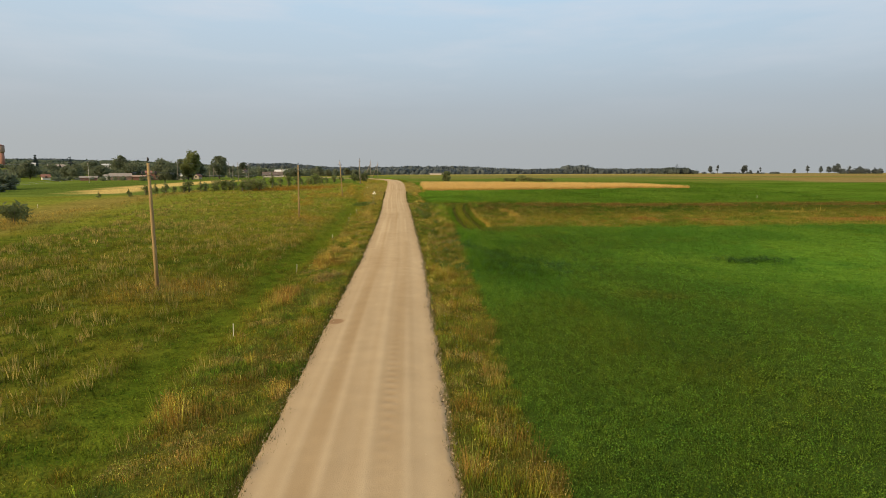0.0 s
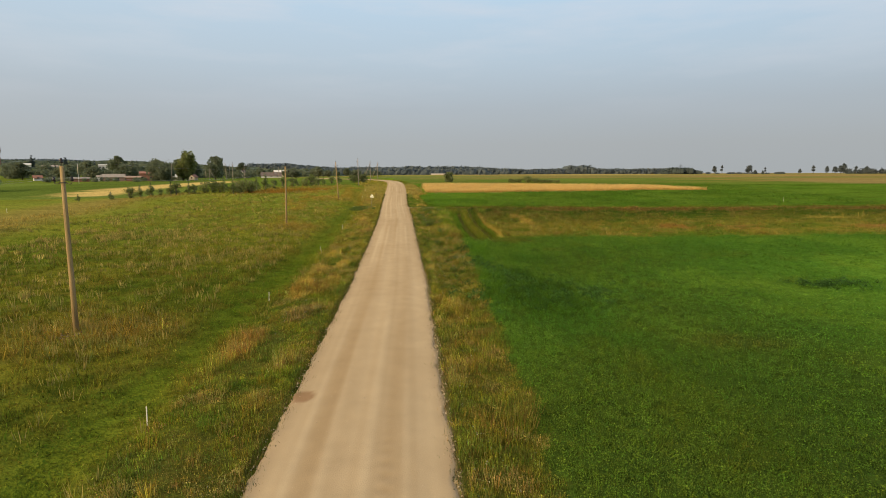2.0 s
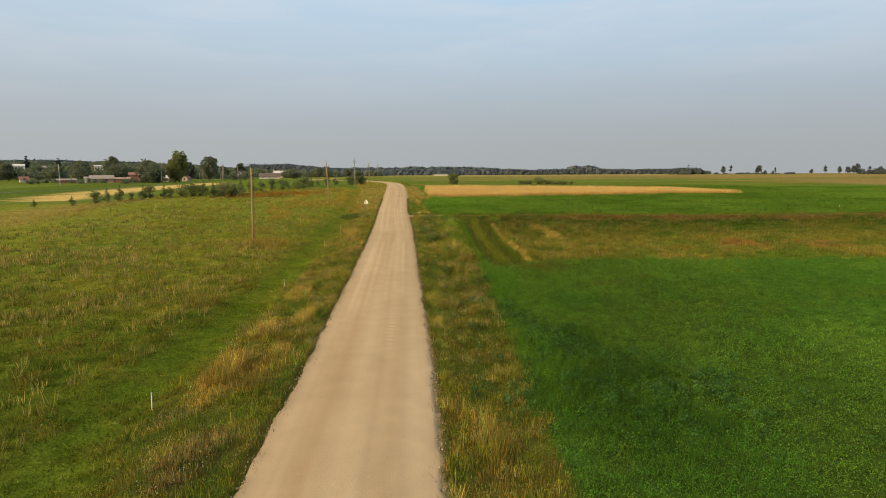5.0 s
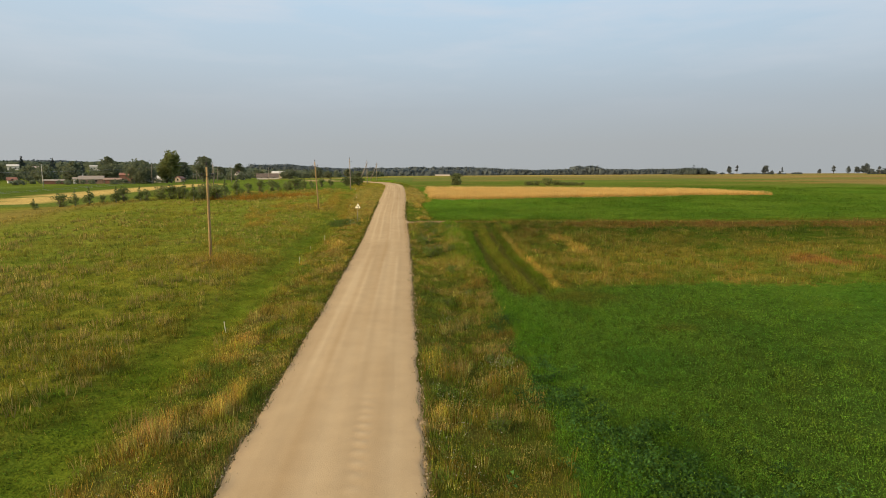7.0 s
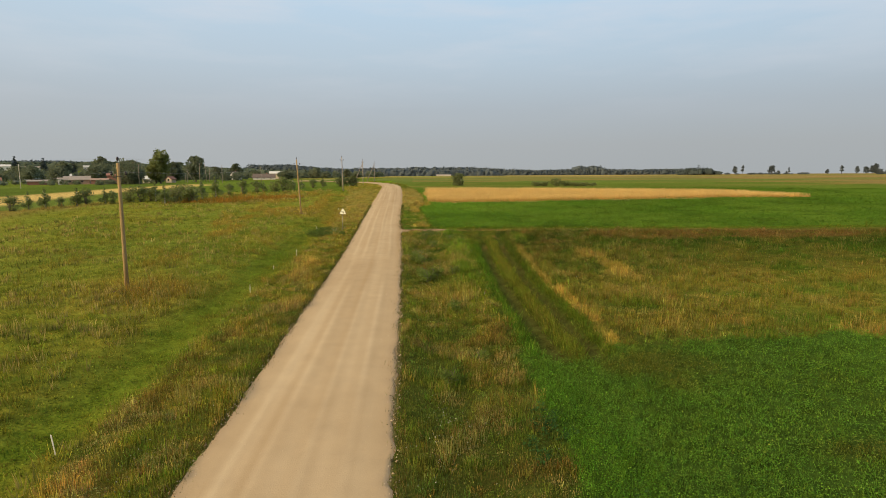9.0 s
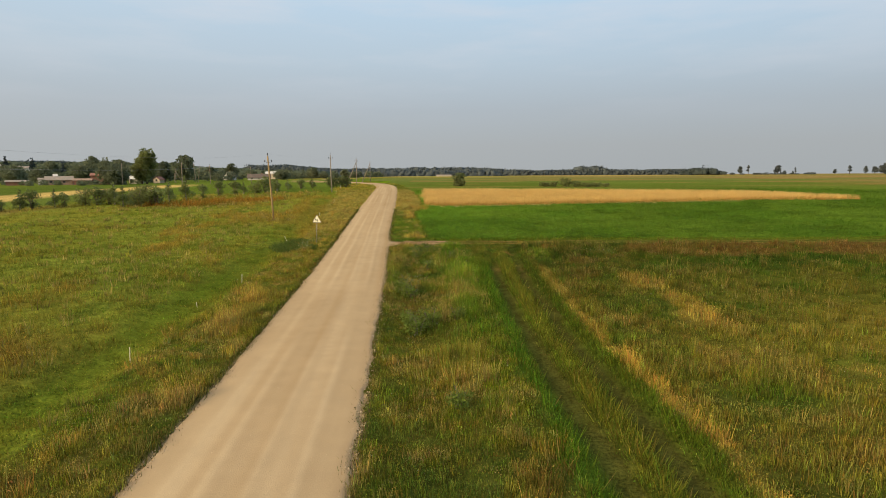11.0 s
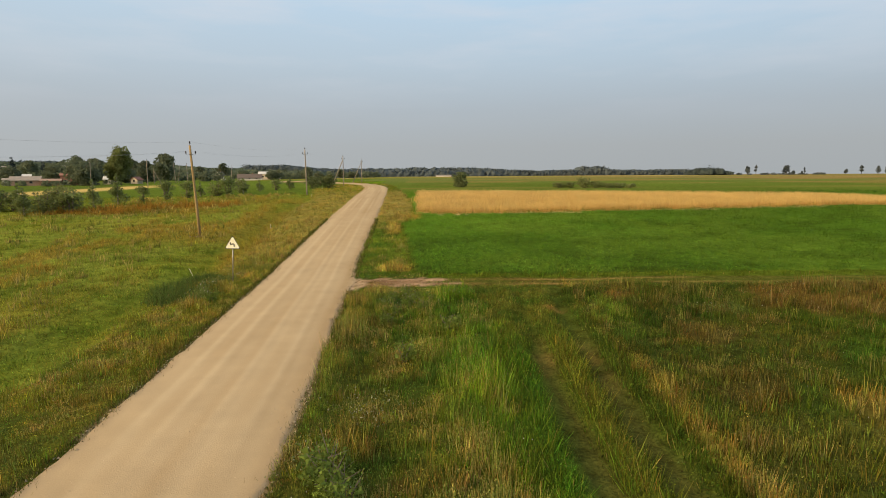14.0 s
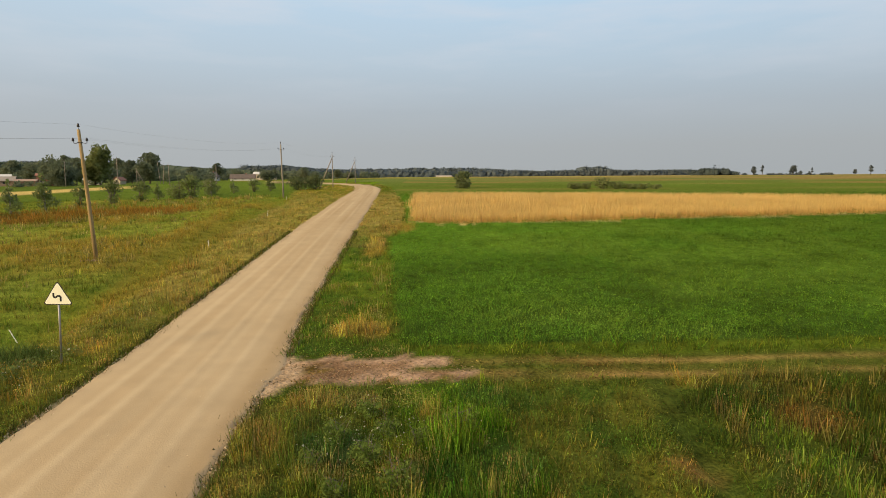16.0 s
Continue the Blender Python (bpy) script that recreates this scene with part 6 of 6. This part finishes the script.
# ---- village buildings ----
def building(name, x, y, turn, long, deep, eaves, ridge, wall, roof, label, windows=(), chimney=False, overhang=0.4, category="house"):
    """A gabled house: ridge along its length; windows as (side, along, sill, width, height), side f, b, l or r."""
    ob = empty(name, pose(x, y, ground_z(x, y), 0, 0, turn))
    hx, hy = long / 2, deep / 2
    bm = bmesh.new()
    pts = [bm.verts.new(p) for p in ((-hx, -hy, -1.0), (hx, -hy, -1.0), (hx, hy, -1.0), (-hx, hy, -1.0), (-hx, -hy, eaves), (hx, -hy, eaves), (hx, hy, eaves), (-hx, hy, eaves),
                                     (-hx, 0, ridge - 0.05), (hx, 0, ridge - 0.05))]
    for f in ((0, 1, 5, 4), (2, 3, 7, 6), (1, 2, 6, 9, 5), (3, 0, 4, 8, 7), (4, 5, 9, 8), (6, 7, 8, 9), (3, 2, 1, 0)):
        bm.faces.new([pts[k] for k in f])
    part("walls", bm, wall, ob)
    rise = (ridge - eaves) / hy
    for side, sname in ((-1, "roof"), (1, "roof")):
        bm = bmesh.new()
        e, t = hy + overhang, 0.16
        low = eaves - overhang * rise
        prof = [(0, ridge + 0.02), (side * e, low + 0.02), (side * e, low + t + 0.02), (0, ridge + t + 0.02)]
        ends = [[bm.verts.new((xx, yy, zz)) for yy, zz in prof] for xx in (-hx - overhang, hx + overhang)]
        bm.faces.new(ends[0])
        bm.faces.new(ends[1][::-1])
        for k in range(4):
            bm.faces.new((ends[0][k], ends[1][k], ends[1][(k + 1) % 4], ends[0][(k + 1) % 4]))
        bmesh.ops.recalc_face_normals(bm, faces=bm.faces)
        part(sname, bm, roof, ob)
    for side, at, sill, wide, high in windows:
        bm, bg = bmesh.new(), bmesh.new()
        if side in "fb":
            d = -1 if side == "f" else 1
            box(bm, at - wide / 2, min(d * hy, d * (hy + 0.06)), sill, at + wide / 2, max(d * hy, d * (hy + 0.06)), sill + high)
            box(bg, at - wide / 2 + 0.1, min(d * (hy + 0.05), d * (hy + 0.075)), sill + 0.1, at + wide / 2 - 0.1, max(d * (hy + 0.05), d * (hy + 0.075)), sill + high - 0.1)
        else:
            d = -1 if side == "l" else 1
            box(bm, min(d * hx, d * (hx + 0.06)), at - wide / 2, sill, max(d * hx, d * (hx + 0.06)), at + wide / 2, sill + high)
            box(bg, min(d * (hx + 0.05), d * (hx + 0.075)), at - wide / 2 + 0.1, sill + 0.1, max(d * (hx + 0.05), d * (hx + 0.075)), at + wide / 2 - 0.1, sill + high - 0.1)
        frame_ob = part("window", bm, GREY_WOOD, ob)
        part("pane", bg, GLASS, frame_ob)
    if chimney:
        bm = bmesh.new()
        box(bm, hx * 0.25 - 0.35, -0.35, ridge - 0.8, hx * 0.25 + 0.35, 0.35, ridge + 0.9, 0.02)
        part("chimney", bm, BRICK, ob)
    return tagged(ob, label, category, "village buildings")


building("white_house", -158, 553, 82, 8.5, 7.5, 3.0, 6.9, WHITE_WALL, DARK_ROOF, "white house with dark gabled roof", (("l", -2, 1.2, 1.2, 1.5), ("l", 1.8, 1.2, 1.2, 1.5), ("l", 0, 4.4, 1.3, 1.6), ("f", 0, 1.1, 1.2, 1.5)), True)
building("farmhouse", -122, 512, 12, 17, 8, 1.7, 4.6, WHITE_WALL, DARK_ROOF, "low white farmhouse under a dark roof", (("f", -5, 0.9, 1.2, 1.2), ("f", 0, 0.9, 1.2, 1.2), ("f", 5, 0.9, 1.2, 1.2)), True)
building("beige_hall", -138, 633, 8, 20, 10, 5.5, 7.5, BEIGE_WALL, PALE_ROOF, "large beige hall behind the farm", (("f", -6, 2, 2, 1.5), ("f", 0, 2, 2, 1.5), ("f", 6, 2, 2, 1.5)))
building("long_barn", -162.5, 328, 24, 10.5, 5, 2.3, 3.8, BRICK_PALE, ASBESTOS, "long low brick barn with grey roof", (("f", -3, 0.9, 1.2, 1.0), ("f", 2, 0.9, 1.2, 1.0)), category="barn")
building("barn_end", -168.9, 325.2, 24, 1.6, 4, 2.5, 3.1, WHITE_WALL, ASBESTOS, "narrow whitewashed shed against the barn", category="shed")
building("brick_stable", -147.5, 334, 22, 7, 5, 4.2, 5.2, BRICK, RED_ROOF, "tall red brick stable", (("f", -2, 1.2, 1.1, 1.2), ("f", 2, 1.2, 1.1, 1.2)), category="barn")
building("brick_shed", -152, 328, 22, 7, 4, 2.0, 2.7, BRICK, BRICK_PALE, "low red brick shed with a worn roof", category="shed")
building("small_shed", -174.5, 318, 26, 8, 4, 1.6, 2.2, BRICK, ASBESTOS, "small red shed with grey roof", category="shed")
building("grey_cottage", -139.5, 352, 18, 6, 5, 2.4, 3.8, BEIGE_WALL, PALE_ROOF, "pale cottage with light grey roof", (("f", -2, 1, 1.2, 1.2), ("f", 2, 1, 1.2, 1.2)))
building("garden_house", -218, 352, 40, 4, 4, 1.6, 3.0, WHITE_WALL, RED_ROOF, "small white house among garden trees", (("f", 0, 1, 1.2, 1.2),))
building("hill_house", -212, 400, 30, 7, 6, 2.9, 4.6, WHITE_WALL, PALE_ROOF, "pale house between trees", (("f", -2, 1.0, 1.2, 1.3), ("f", 2, 1.0, 1.2, 1.3)))
building("garden_shed", -131.5, 359, 80, 4, 3.4, 1.9, 3.2, BEIGE_WALL, RED_ROOF, "small pale garden shed below the trees", (("l", 0, 0.9, 1.0, 1.1),), category="shed")
building("white_block", -322, 622, 25, 8.5, 8, 4.4, 5.4, WHITE_WALL, PALE_ROOF, "white block of flats on the hill", (("f", -2.8, 1.6, 1.3, 1.4), ("f", 0, 1.6, 1.3, 1.4), ("f", 2.8, 1.6, 1.3, 1.4)))
building("white_terrace", -319, 532, 25, 14, 7, 3.6, 5.0, WHITE_WALL, ASBESTOS, "long white terrace on the hill", (("f", -4, 1.2, 1.4, 1.4), ("f", 0, 1.2, 1.4, 1.4), ("f", 4, 1.2, 1.4, 1.4)))
building("white_villa", -379, 589, 30, 9, 7, 3.8, 5.4, WHITE_WALL, PALE_ROOF, "white villa among trees on the hill", (("f", -2, 1.2, 1.4, 1.4), ("f", 2, 1.2, 1.4, 1.4)))
building("field_shed", 43, 894, 0, 22, 8, 1.4, 2.4, CONCRETE, ASBESTOS, "long pale field shed before the forest", category="shed")

tower = empty("water_tower", pose(-442, 643, ground_z(-442, 643)))
bm = bmesh.new()
tube(bm, [(0, 0, -1), (0, 0, 17)], [2.6, 2.2], 20)
part("shaft", bm, BRICK, tower, "red brick shaft")
bm = bmesh.new()
tube(bm, [(0, 0, 17), (0, 0, 18), (0, 0, 24), (0, 0, 24.6)], [2.2, 3.1, 3.1, 2.7], 20)
part("tank", bm, BRICK_PALE, tower, "faded red tank")
bm = bmesh.new()
tube(bm, [(0, 0, 24.5), (0, 0, 26)], [3.2, 0.3], 20)
part("cap", bm, RED_ROOF, tower)
tagged(tower, "red brick water tower with a faded tank", "water tower")
